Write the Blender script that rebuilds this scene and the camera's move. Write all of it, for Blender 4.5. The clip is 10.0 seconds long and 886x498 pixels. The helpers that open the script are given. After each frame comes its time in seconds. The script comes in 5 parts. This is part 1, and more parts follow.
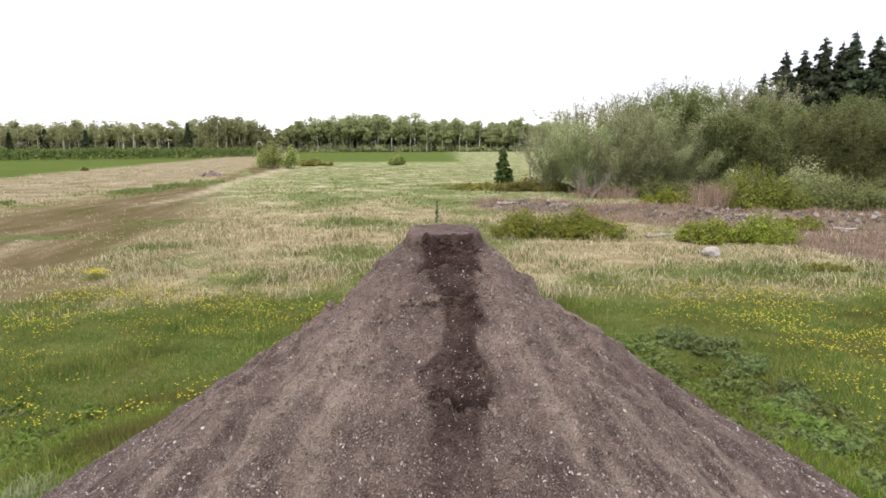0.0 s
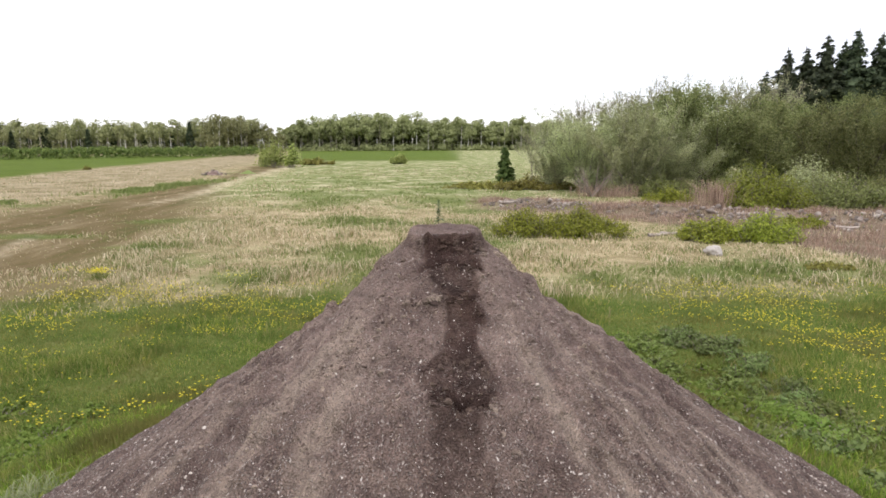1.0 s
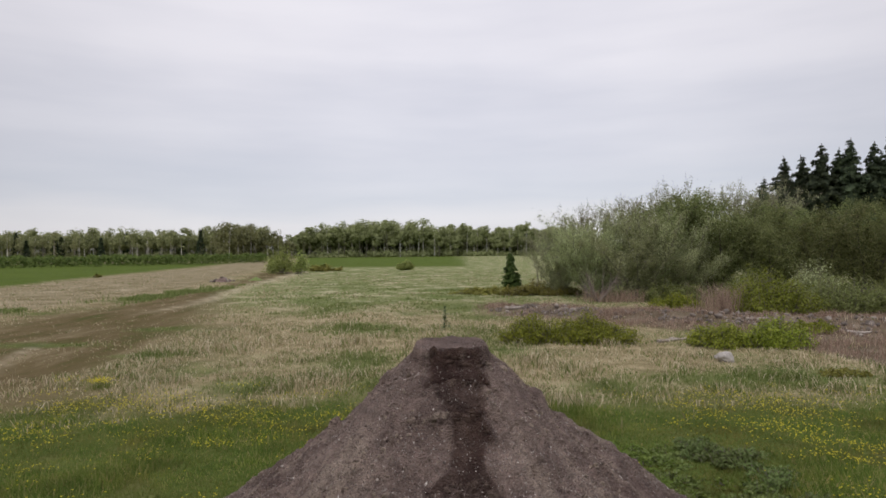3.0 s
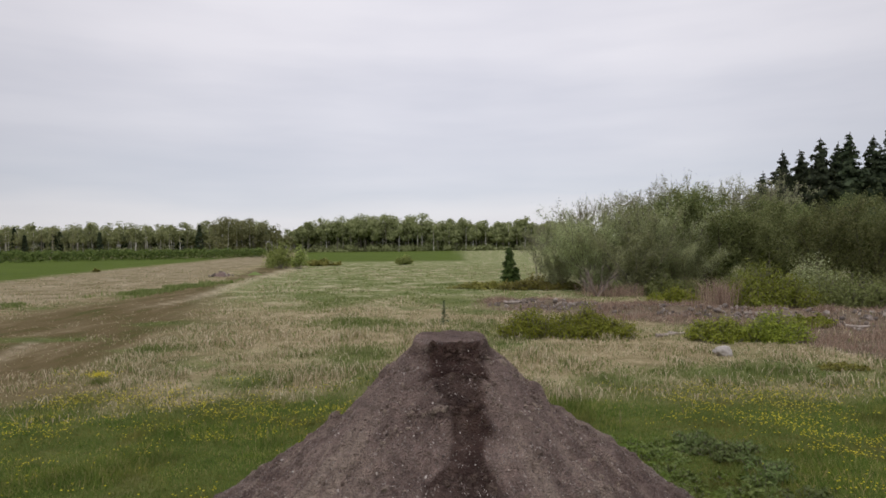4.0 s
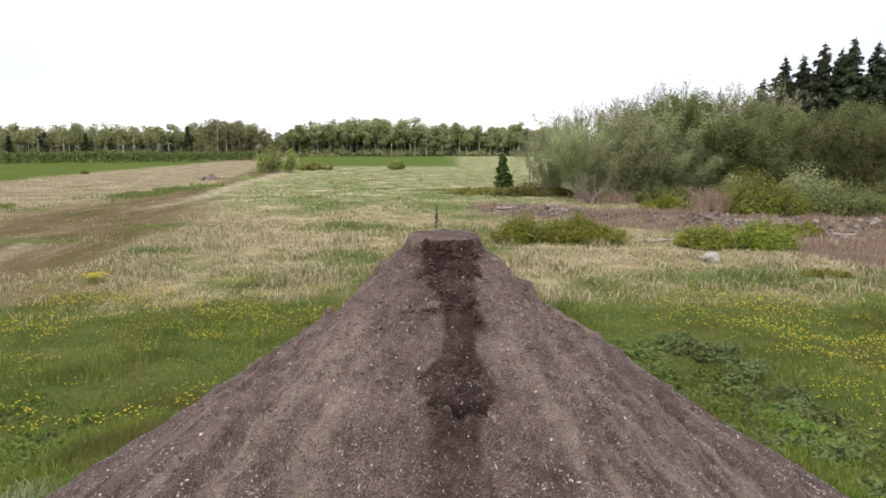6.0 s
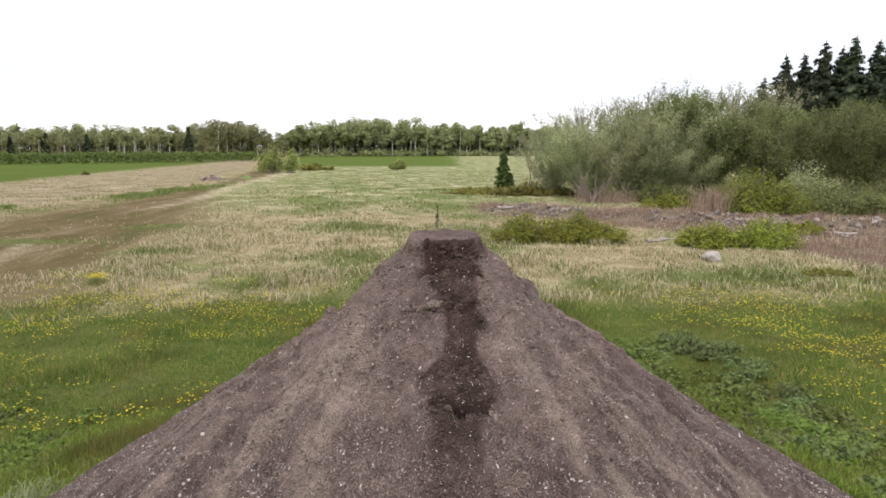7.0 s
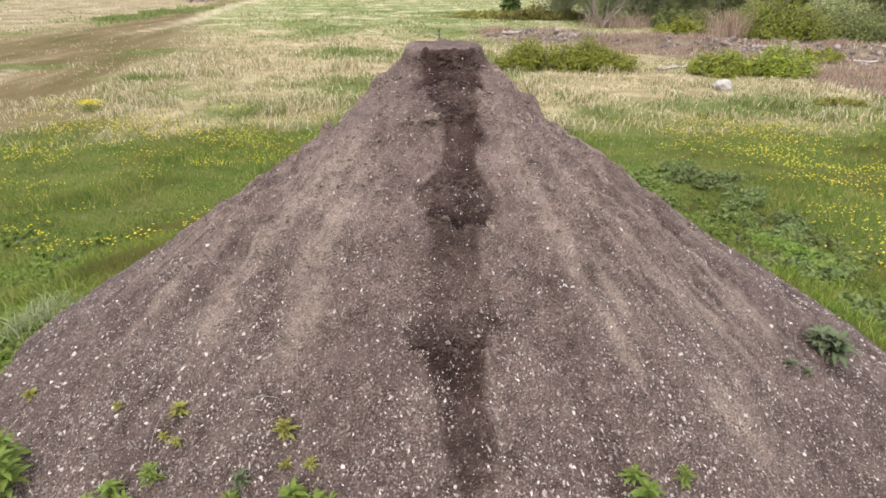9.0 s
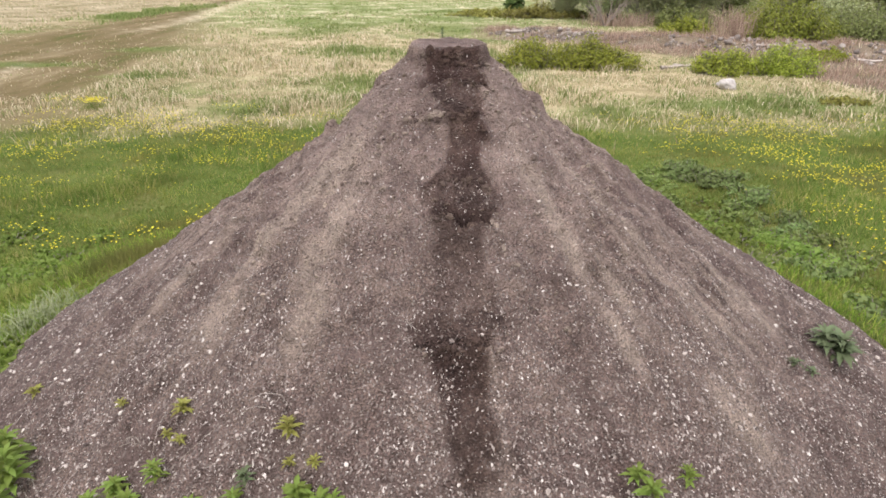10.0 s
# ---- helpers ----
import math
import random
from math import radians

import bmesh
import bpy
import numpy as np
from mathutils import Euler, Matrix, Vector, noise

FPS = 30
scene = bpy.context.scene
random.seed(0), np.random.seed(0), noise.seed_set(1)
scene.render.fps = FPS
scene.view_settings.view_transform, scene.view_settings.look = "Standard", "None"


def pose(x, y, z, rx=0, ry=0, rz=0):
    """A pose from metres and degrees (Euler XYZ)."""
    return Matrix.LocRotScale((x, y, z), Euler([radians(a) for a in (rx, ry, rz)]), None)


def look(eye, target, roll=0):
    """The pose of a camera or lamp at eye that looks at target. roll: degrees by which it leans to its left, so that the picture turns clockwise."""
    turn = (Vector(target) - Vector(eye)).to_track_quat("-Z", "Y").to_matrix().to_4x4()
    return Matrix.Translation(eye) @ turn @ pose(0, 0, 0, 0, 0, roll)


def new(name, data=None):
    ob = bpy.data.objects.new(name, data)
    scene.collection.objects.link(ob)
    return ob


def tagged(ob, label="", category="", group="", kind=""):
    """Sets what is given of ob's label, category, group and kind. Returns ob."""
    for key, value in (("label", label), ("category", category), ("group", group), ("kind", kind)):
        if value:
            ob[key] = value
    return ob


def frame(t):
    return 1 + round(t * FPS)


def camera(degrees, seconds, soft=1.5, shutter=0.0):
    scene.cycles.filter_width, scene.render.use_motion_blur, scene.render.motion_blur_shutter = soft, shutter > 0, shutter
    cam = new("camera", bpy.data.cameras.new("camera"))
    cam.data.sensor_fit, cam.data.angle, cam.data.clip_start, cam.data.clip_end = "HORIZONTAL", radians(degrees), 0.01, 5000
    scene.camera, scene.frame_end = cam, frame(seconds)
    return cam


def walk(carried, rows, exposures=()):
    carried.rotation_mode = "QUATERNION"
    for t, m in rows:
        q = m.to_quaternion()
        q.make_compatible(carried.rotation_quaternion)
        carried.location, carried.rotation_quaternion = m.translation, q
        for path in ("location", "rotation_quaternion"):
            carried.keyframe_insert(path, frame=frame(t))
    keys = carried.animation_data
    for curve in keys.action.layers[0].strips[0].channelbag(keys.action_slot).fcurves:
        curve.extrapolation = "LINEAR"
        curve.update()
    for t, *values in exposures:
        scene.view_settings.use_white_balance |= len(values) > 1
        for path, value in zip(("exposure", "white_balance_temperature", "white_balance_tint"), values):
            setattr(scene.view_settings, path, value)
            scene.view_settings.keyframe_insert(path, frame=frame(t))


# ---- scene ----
cam = camera(69.4, 10.0, soft=1.7, shutter=0.25)

# seconds, x, y, z, yaw, pitch, roll of the hand-held camera
PATH = [
    (0.0, 0.000, 0.000, 2.800, 0.00, -9.10, 0.21),
    (0.5, 0.000, 0.000, 2.801, 0.03, -9.06, 0.25),
    (1.0, 0.002, 0.002, 2.803, 0.15, -9.21, 0.27),
    (1.1, 0.002, 0.002, 2.808, 0.20, -7.75, 0.28),
    (1.2, 0.001, 0.002, 2.819, 0.26, -4.84, 0.30),
    (1.3, 0.001, 0.002, 2.830, 0.33, -1.90, 0.32),
    (1.5, 0.000, 0.002, 2.835, 0.44, -0.89, 0.35),
    (2.0, 0.004, -0.010, 2.844, 0.64, 0.27, 0.56),
    (2.5, 0.006, -0.011, 2.842, 0.72, 0.29, 0.57),
    (3.0, 0.006, -0.011, 2.841, 0.70, 0.20, 0.60),
    (4.0, 0.004, -0.009, 2.839, 0.60, -0.29, 0.62),
    (4.3, 0.005, -0.008, 2.834, 0.45, -1.20, 0.45),
    (4.5, 0.005, -0.006, 2.822, 0.35, -4.24, 0.24),
    (4.7, 0.005, -0.001, 2.815, 0.36, -7.15, 0.15),
    (5.0, 0.004, 0.004, 2.812, 0.38, -8.40, 0.09),
    (5.5, -0.002, 0.007, 2.807, -0.02, -8.68, -0.05),
    (7.0, -0.002, 0.006, 2.804, 0.04, -8.72, 0.18),
    (7.2, -0.001, 0.004, 2.798, -0.08, -9.40, 0.18),
    (7.3, 0.000, 0.002, 2.789, -0.18, -11.93, 0.18),
    (7.4, 0.002, 0.000, 2.770, -0.30, -15.64, 0.18),
    (7.5, 0.003, -0.001, 2.752, -0.37, -19.17, 0.17),
    (7.6, 0.003, 0.003, 2.736, -0.32, -22.20, 0.05),
    (7.8, 0.004, 0.010, 2.726, -0.20, -23.45, -0.15),
    (8.0, 0.004, 0.013, 2.724, -0.12, -23.54, -0.23),
    (8.5, 0.010, 0.013, 2.724, 0.40, -23.68, 0.09),
    (9.0, 0.010, 0.011, 2.724, 0.25, -23.57, -0.01),
    (9.5, 0.008, 0.012, 2.723, 0.43, -23.68, -0.08),
    (10.0, 0.005, 0.013, 2.721, 0.53, -23.70, -0.08),
]
EXPOSURE = [(0.0, 0.45), (1.0, 0.45), (1.3, 0.46), (1.5, 0.45), (1.7, 0.24), (2.0, -0.34), (2.5, -0.50), (4.0, -0.53), (4.5, -0.58),
            (5.0, -0.10), (5.5, 0.15), (7.0, 0.28), (7.5, 0.24), (7.8, 0.54), (8.0, 0.64), (9.0, 0.81), (10.0, 0.81)]
walk(cam, [(t, pose(x, y, z, 90 + p, r, w)) for t, x, y, z, w, p, r in PATH], EXPOSURE)

# ---- sky and sun ----
TURN = math.tau


def node(tree, kind, **values):
    n = tree.nodes.new(kind)
    for key, value in values.items():
        if key in n.inputs:
            n.inputs[key].default_value = value
    return n


def overcast_sky():
    world = bpy.data.worlds.new("overcast_sky")
    world.use_nodes = True
    scene.world = world
    t = world.node_tree
    t.nodes.clear()
    out = t.nodes.new("ShaderNodeOutputWorld")
    back = t.nodes.new("ShaderNodeBackground")
    back.inputs["Strength"].default_value = 1.0
    sky = t.nodes.new("ShaderNodeTexSky")
    sky.sky_type = "NISHITA"
    sky.sun_disc = False
    sky.sun_elevation, sky.sun_rotation = radians(50), radians(200)
    coord = t.nodes.new("ShaderNodeTexCoord")
    split = t.nodes.new("ShaderNodeSeparateXYZ")
    t.links.new(coord.outputs["Generated"], split.inputs[0])
    # cloud sheet: drawn-out banks, paler towards the zenith
    flat = t.nodes.new("ShaderNodeMapping")
    flat.inputs["Scale"].default_value = (1.3, 1.3, 9.0)
    t.links.new(coord.outputs["Generated"], flat.inputs[0])
    banks = node(t, "ShaderNodeTexNoise", Scale=1.6, Detail=5.0, Roughness=0.5)
    t.links.new(flat.outputs[0], banks.inputs["Vector"])
    wide = node(t, "ShaderNodeTexNoise", Scale=2.2, Detail=3.0, Roughness=0.5)
    t.links.new(coord.outputs["Generated"], wide.inputs["Vector"])
    add = t.nodes.new("ShaderNodeMath")
    add.operation = "ADD"
    t.links.new(banks.outputs["Fac"], add.inputs[0])
    t.links.new(wide.outputs["Fac"], add.inputs[1])
    ramp = t.nodes.new("ShaderNodeValToRGB")
    ramp.color_ramp.elements[0].position, ramp.color_ramp.elements[0].color = 0.36, (0.862, 0.85, 0.915, 1)
    ramp.color_ramp.elements[1].position, ramp.color_ramp.elements[1].color = 0.60, (1.0, 0.975, 1.02, 1)
    half = t.nodes.new("ShaderNodeMath")
    half.operation = "MULTIPLY"
    half.inputs[1].default_value = 0.5
    t.links.new(add.outputs[0], half.inputs[0])
    t.links.new(half.outputs[0], ramp.inputs[0])
    # paler gap at the horizon, a grey-blue bank over it, bright above
    bend = t.nodes.new("ShaderNodeMath")
    bend.operation, bend.inputs[1].default_value, bend.inputs[2].default_value = "MULTIPLY_ADD", 0.16, -0.08
    t.links.new(banks.outputs["Fac"], bend.inputs[0])
    level = t.nodes.new("ShaderNodeMath")
    level.operation = "ADD"
    t.links.new(split.outputs["Z"], level.inputs[0])
    t.links.new(bend.outputs[0], level.inputs[1])
    rise = t.nodes.new("ShaderNodeValToRGB")
    stops = [(0.0, (1.06, 1.05, 1.05)), (0.05, (1.04, 1.04, 1.04)), (0.085, (0.88, 0.91, 0.95)), (0.15, (0.93, 0.94, 0.97)), (0.30, (1.08, 1.07, 1.08)), (0.6, (1.22, 1.20, 1.20))]
    while len(rise.color_ramp.elements) < len(stops):
        rise.color_ramp.elements.new(0.5)
    for slot, (at, colour) in zip(rise.color_ramp.elements, stops):
        slot.position, slot.color = at, (*colour, 1)
    t.links.new(level.outputs[0], rise.inputs[0])
    # the sheet is thicker, so duller, out to both sides
    square = t.nodes.new("ShaderNodeMath")
    square.operation = "MULTIPLY"
    t.links.new(split.outputs["X"], square.inputs[0])
    t.links.new(split.outputs["X"], square.inputs[1])
    dull = t.nodes.new("ShaderNodeMath")
    dull.operation, dull.inputs[1].default_value, dull.inputs[2].default_value = "MULTIPLY_ADD", -0.45, 1.05
    t.links.new(square.outputs[0], dull.inputs[0])
    t.links.new(dull.outputs[0], back.inputs["Strength"])
    lift = t.nodes.new("ShaderNodeVectorMath")
    lift.operation = "MULTIPLY"
    t.links.new(ramp.outputs[0], lift.inputs[0])
    t.links.new(rise.outputs[0], lift.inputs[1])
    dim = t.nodes.new("ShaderNodeVectorMath")
    dim.operation = "SCALE"
    dim.inputs["Scale"].default_value = 0.02
    t.links.new(sky.outputs[0], dim.inputs[0])
    mix = t.nodes.new("ShaderNodeVectorMath")
    mix.operation = "ADD"
    t.links.new(lift.outputs[0], mix.inputs[0])
    t.links.new(dim.outputs[0], mix.inputs[1])
    t.links.new(mix.outputs[0], back.inputs["Color"])
    t.links.new(back.outputs[0], out.inputs[0])


overcast_sky()
sun = new("sun", bpy.data.lights.new("sun", "SUN"))
sun.data.energy, sun.data.angle, sun.data.color = 1.38, radians(20), (1.0, 0.96, 0.90)
sun.matrix_world = look((-6, -16, 22), (0, 0, 0))
tagged(sun, kind="structure")

# ---- materials ----


def material(name, roughness=0.9):
    m = bpy.data.materials.new(name)
    m.use_nodes = True
    b = m.node_tree.nodes["Principled BSDF"]
    b.inputs["Roughness"].default_value = roughness
    b.inputs["Specular IOR Level"].default_value = 0.2
    return m, m.node_tree, b


def ramp_of(t, source, stops):
    r = t.nodes.new("ShaderNodeValToRGB")
    e = r.color_ramp.elements
    while len(e) < len(stops):
        e.new(0.5)
    for slot, (at, colour) in zip(e, stops):
        slot.position, slot.color = at, (*colour, 1)
    t.links.new(source, r.inputs[0])
    return r.outputs[0]


def noise_of(t, scale, detail=4.0, rough=0.55, stretch=None, object_space=False):
    coord = t.nodes.new("ShaderNodeTexCoord") if object_space else t.nodes.new("ShaderNodeNewGeometry")
    source = coord.outputs["Object"] if object_space else coord.outputs["Position"]
    if stretch:
        m = t.nodes.new("ShaderNodeMapping")
        m.inputs["Scale"].default_value = stretch
        t.links.new(source, m.inputs[0])
        source = m.outputs[0]
    n = node(t, "ShaderNodeTexNoise", Scale=scale, Detail=detail, Roughness=rough)
    t.links.new(source, n.inputs["Vector"])
    return n.outputs["Fac"]


def mixed(t, fac, a, b, how="MIX"):
    m = t.nodes.new("ShaderNodeMix")
    m.data_type, m.blend_type = "RGBA", how
    for value, slot in ((fac, 0), (a, 6), (b, 7)):
        if isinstance(value, (int, float)):
            m.inputs[slot].default_value = value
        elif isinstance(value, tuple):
            m.inputs[slot].default_value = (*value, 1)
        else:
            t.links.new(value, m.inputs[slot])
    return m.outputs[2]


def attribute(t, name):
    a = t.nodes.new("ShaderNodeAttribute")
    a.attribute_name = name
    return a.outputs["Fac"]


def curve(t, source, low, high, to_low=0.0, to_high=1.0):
    m = t.nodes.new("ShaderNodeMapRange")
    m.inputs["From Min"].default_value, m.inputs["From Max"].default_value = low, high
    m.inputs["To Min"].default_value, m.inputs["To Max"].default_value = to_low, to_high
    t.links.new(source, m.inputs[0])
    return m.outputs[0]


def bumped(t, bsdf, height, strength, distance):
    b = t.nodes.new("ShaderNodeBump")
    b.inputs["Strength"].default_value, b.inputs["Distance"].default_value = strength, distance
    t.links.new(height, b.inputs["Height"])
    t.links.new(b.outputs[0], bsdf.inputs["Normal"])


def leafy(name, stops, through_light=0.35, patch=0.0, patch_colour=(0.2, 0.17, 0.08), patch_scale=0.5):
    """Leaves and blades: each one its own tone, some light passing through."""
    m, t, b = material(name, 0.65)
    geo = t.nodes.new("ShaderNodeNewGeometry")
    colour = ramp_of(t, geo.outputs["Random Per Island"], stops)
    info = t.nodes.new("ShaderNodeObjectInfo")
    hsv = t.nodes.new("ShaderNodeHueSaturation")
    t.links.new(curve(t, info.outputs["Random"], 0, 1, 0.485, 0.512), hsv.inputs["Hue"])
    t.links.new(curve(t, info.outputs["Random"], 0, 1, 0.74, 1.2), hsv.inputs["Value"])
    t.links.new(colour, hsv.inputs["Color"])
    colour = hsv.outputs[0]
    if patch:
        n = noise_of(t, patch_scale, 3.0)
        colour = mixed(t, curve(t, n, 0.5 - patch * 0.1, 0.66), colour, patch_colour)
        n2 = noise_of(t, patch_scale * 3.3, 3.0)
        colour = mixed(t, 0.8, colour, ramp_of(t, n2, [(0.35, (0.72, 0.78, 0.7)), (0.5, (1.0, 1.0, 1.0)), (0.66, (1.35, 1.22, 1.2))]), "MULTIPLY")
    t.links.new(colour, b.inputs["Base Color"])
    if through_light:
        tr = t.nodes.new("ShaderNodeBsdfTranslucent")
        t.links.new(colour, tr.inputs["Color"])
        mx = t.nodes.new("ShaderNodeMixShader")
        mx.inputs[0].default_value = through_light
        t.links.new(b.outputs[0], mx.inputs[1])
        t.links.new(tr.outputs[0], mx.inputs[2])
        t.links.new(mx.outputs[0], t.nodes["Material Output"].inputs[0])
    return m


def bark(name, dark, pale, scale=6.0):
    m, t, b = material(name, 0.9)
    n = noise_of(t, scale, 5.0, 0.6, (1, 1, 0.35), True)
    t.links.new(ramp_of(t, n, [(0.35, dark), (0.65, pale)]), b.inputs["Base Color"])
    bumped(t, b, n, 0.5, 0.02)
    return m


def soil_material():
    m, t, b = material("dark_gravelly_soil", 0.95)
    broad = noise_of(t, 5.0, 6.0, 0.62)
    fine = noise_of(t, 38.0, 6.0, 0.7)
    colour = ramp_of(t, broad, [(0.30, (0.152, 0.107, 0.095)), (0.52, (0.250, 0.184, 0.163)), (0.72, (0.345, 0.262, 0.224))])
    # paler sandy runs down the slope
    colour = mixed(t, attribute(t, "sandy"), colour, (0.42, 0.338, 0.278))
    colour = mixed(t, 0.5, colour, ramp_of(t, fine, [(0.3, (0.60, 0.59, 0.59)), (0.5, (0.98, 0.97, 0.96)), (0.68, (1.35, 1.33, 1.30))]), "MULTIPLY")
    # soil darkened lower down: shade between the loose stones put into its colour
    colour = mixed(t, curve(t, attribute(t, "grit"), 0.35, 1.0, 0.0, 0.75), colour, mixed(t, 1.0, colour, (0.60, 0.58, 0.58), "MULTIPLY"))
    # crevices of the dry crust: their shade is painted in, without relief
    crevices = noise_of(t, 17.0, 5.0, 0.6)
    colour = mixed(t, 0.85, colour, ramp_of(t, crevices, [(0.34, (0.66, 0.65, 0.65)), (0.47, (0.97, 0.97, 0.97)), (0.66, (1.16, 1.15, 1.14))]), "MULTIPLY")
    # small grit: pale specks
    cells = node(t, "ShaderNodeTexVoronoi", Scale=85.0, Randomness=1.0)
    geo = t.nodes.new("ShaderNodeNewGeometry")
    t.links.new(geo.outputs["Position"], cells.inputs["Vector"])
    chosen = curve(t, cells.outputs["Color"], 0.58, 0.72)
    near = curve(t, cells.outputs["Distance"], 0.34, 0.24)
    pick = t.nodes.new("ShaderNodeMath")
    pick.operation = "MULTIPLY"
    t.links.new(chosen, pick.inputs[0])
    t.links.new(near, pick.inputs[1])
    part_grit = t.nodes.new("ShaderNodeMath")
    part_grit.operation = "MULTIPLY"
    t.links.new(pick.outputs[0], part_grit.inputs[0])
    t.links.new(attribute(t, "grit"), part_grit.inputs[1])
    colour = mixed(t, part_grit.outputs[0], colour, (0.44, 0.385, 0.35))
    # packed fine gravel: every grain its own tone, shade in the gaps painted dark
    grains = node(t, "ShaderNodeTexVoronoi", Scale=125.0, Randomness=1.0)
    t.links.new(geo.outputs["Position"], grains.inputs["Vector"])
    tone = ramp_of(t, grains.outputs["Color"], [(0.15, (0.80, 0.79, 0.79)), (0.5, (1.08, 1.07, 1.06)), (0.72, (1.28, 1.27, 1.25)), (0.88, (1.55, 1.52, 1.48))])
    gap = ramp_of(t, grains.outputs["Distance"], [(0.30, (1.15, 1.15, 1.15)), (0.52, (0.92, 0.92, 0.92)), (0.72, (0.42, 0.41, 0.41))])
    packed = mixed(t, 1.0, mixed(t, 1.0, colour, tone, "MULTIPLY"), gap, "MULTIPLY")
    loose = noise_of(t, 7.0, 4.0, 0.6)
    share = t.nodes.new("ShaderNodeMath")
    share.operation = "MULTIPLY"
    t.links.new(curve(t, attribute(t, "grit"), 0.1, 0.95, 0.12, 0.62), share.inputs[0])
    t.links.new(curve(t, loose, 0.36, 0.56, 0.25, 1.0), share.inputs[1])
    colour = mixed(t, share.outputs[0], colour, packed)
    # damp earth where feet have scraped the dry crust away, and painted foothold crease shade
    colour = mixed(t, attribute(t, "damp_shade"), colour, mixed(t, 1.0, colour, (0.245, 0.190, 0.180), "MULTIPLY"))
    t.links.new(colour, b.inputs["Base Color"])
    height = mixed(t, 0.5, mixed(t, 0.5, fine, pick.outputs[0], "ADD"), gap, "ADD")
    bumped(t, b, height, 1.0, 0.03)
    return m


def ground_material():
    m, t, b = material("meadow_ground", 0.95)
    b.inputs["Specular IOR Level"].default_value = 0.05
    broad, mid, fine = noise_of(t, 0.16, 4.0), noise_of(t, 1.1, 5.0, 0.65), noise_of(t, 12.0, 4.0, 0.7)
    dry = ramp_of(t, mid, [(0.30, (0.180, 0.152, 0.076)), (0.47, (0.30, 0.250, 0.142)), (0.66, (0.44, 0.37, 0.235))])
    green = ramp_of(t, mid, [(0.32, (0.062, 0.098, 0.022)), (0.5, (0.105, 0.150, 0.036)), (0.68, (0.165, 0.195, 0.062))])
    colour = mixed(t, curve(t, broad, 0.50, 0.62, 0.0, 0.75), dry, green)
    pale = ramp_of(t, noise_of(t, 0.42, 6.0, 0.75), [(0.40, (0.145, 0.182, 0.058)), (0.51, (0.225, 0.246, 0.105)), (0.61, (0.48, 0.44, 0.29))])
    colour = mixed(t, attribute(t, "meadow"), colour, pale)
    tan = ramp_of(t, noise_of(t, 0.4, 5.0, 0.7), [(0.34, (0.165, 0.14, 0.065)), (0.55, (0.31, 0.26, 0.165)), (0.7, (0.44, 0.375, 0.265))])
    colour = mixed(t, attribute(t, "tan"), colour, tan)
    strip = ramp_of(t, noise_of(t, 0.9, 5.0, 0.65, (1.0, 0.22, 1.0)), [(0.32, (0.085, 0.088, 0.026)), (0.44, (0.125, 0.100, 0.044)), (0.54, (0.155, 0.118, 0.060)), (0.70, (0.26, 0.21, 0.125))])
    colour = mixed(t, attribute(t, "strip"), colour, strip)
    colour = mixed(t, attribute(t, "track"), colour, mixed(t, 0.88, strip, (0.58, 0.50, 0.36)))
    colour = mixed(t, curve(t, attribute(t, "fresh"), 0.3, 1.0, 0.0, 0.7), colour, green)
    colour = mixed(t, attribute(t, "lawn"), colour, ramp_of(t, mid, [(0.3, (0.062, 0.090, 0.020)), (0.55, (0.110, 0.140, 0.035)), (0.75, (0.19, 0.185, 0.075))]))
    colour = mixed(t, attribute(t, "bare"), colour, ramp_of(t, mid, [(0.3, (0.095, 0.076, 0.052)), (0.55, (0.175, 0.138, 0.102)), (0.7, (0.26, 0.212, 0.165))]))
    colour = mixed(t, attribute(t, "crop"), colour, ramp_of(t, broad, [(0.3, (0.078, 0.113, 0.018)), (0.7, (0.105, 0.148, 0.026))]))
    colour = mixed(t, 0.6, colour, ramp_of(t, fine, [(0.3, (0.6, 0.6, 0.6)), (0.7, (1.3, 1.3, 1.3))]), "MULTIPLY")
    t.links.new(colour, b.inputs["Base Color"])
    bumped(t, b, fine, 0.8, 0.08)
    return m


def stone_material(name, stops, per="island"):
    m, t, b = material(name, 0.85)
    if per == "island":
        source = t.nodes.new("ShaderNodeNewGeometry").outputs["Random Per Island"]
    else:
        source = t.nodes.new("ShaderNodeObjectInfo").outputs["Random"]
    colour = ramp_of(t, source, stops)
    n = noise_of(t, 18.0 if per != "island" else 90.0, 4.0)
    colour = mixed(t, 0.7, colour, ramp_of(t, n, [(0.3, (0.65, 0.65, 0.65)), (0.7, (1.2, 1.2, 1.2))]), "MULTIPLY")
    t.links.new(colour, b.inputs["Base Color"])
    bumped(t, b, n, 0.5, 0.02)
    return m


SOIL, GROUND = soil_material(), ground_material()
GRAVEL = stone_material("mixed_gravel", [(0.0, (0.085, 0.065, 0.058)), (0.40, (0.145, 0.114, 0.101)), (0.70, (0.225, 0.184, 0.163)), (0.90, (0.36, 0.308, 0.274)), (1.0, (0.60, 0.54, 0.495))])
BOULDER = stone_material("pale_boulder", [(0.0, (0.40, 0.37, 0.345)), (1.0, (0.46, 0.425, 0.40))], "object")
PEBBLE = stone_material("pale_pebble", [(0.0, (0.25, 0.205, 0.18)), (0.6, (0.42, 0.36, 0.32)), (1.0, (0.64, 0.575, 0.52))], "object")
FIELDSTONE = stone_material("grey_fieldstone", [(0.0, (0.12, 0.10, 0.088)), (0.6, (0.215, 0.182, 0.160)), (1.0, (0.38, 0.335, 0.30))], "object")
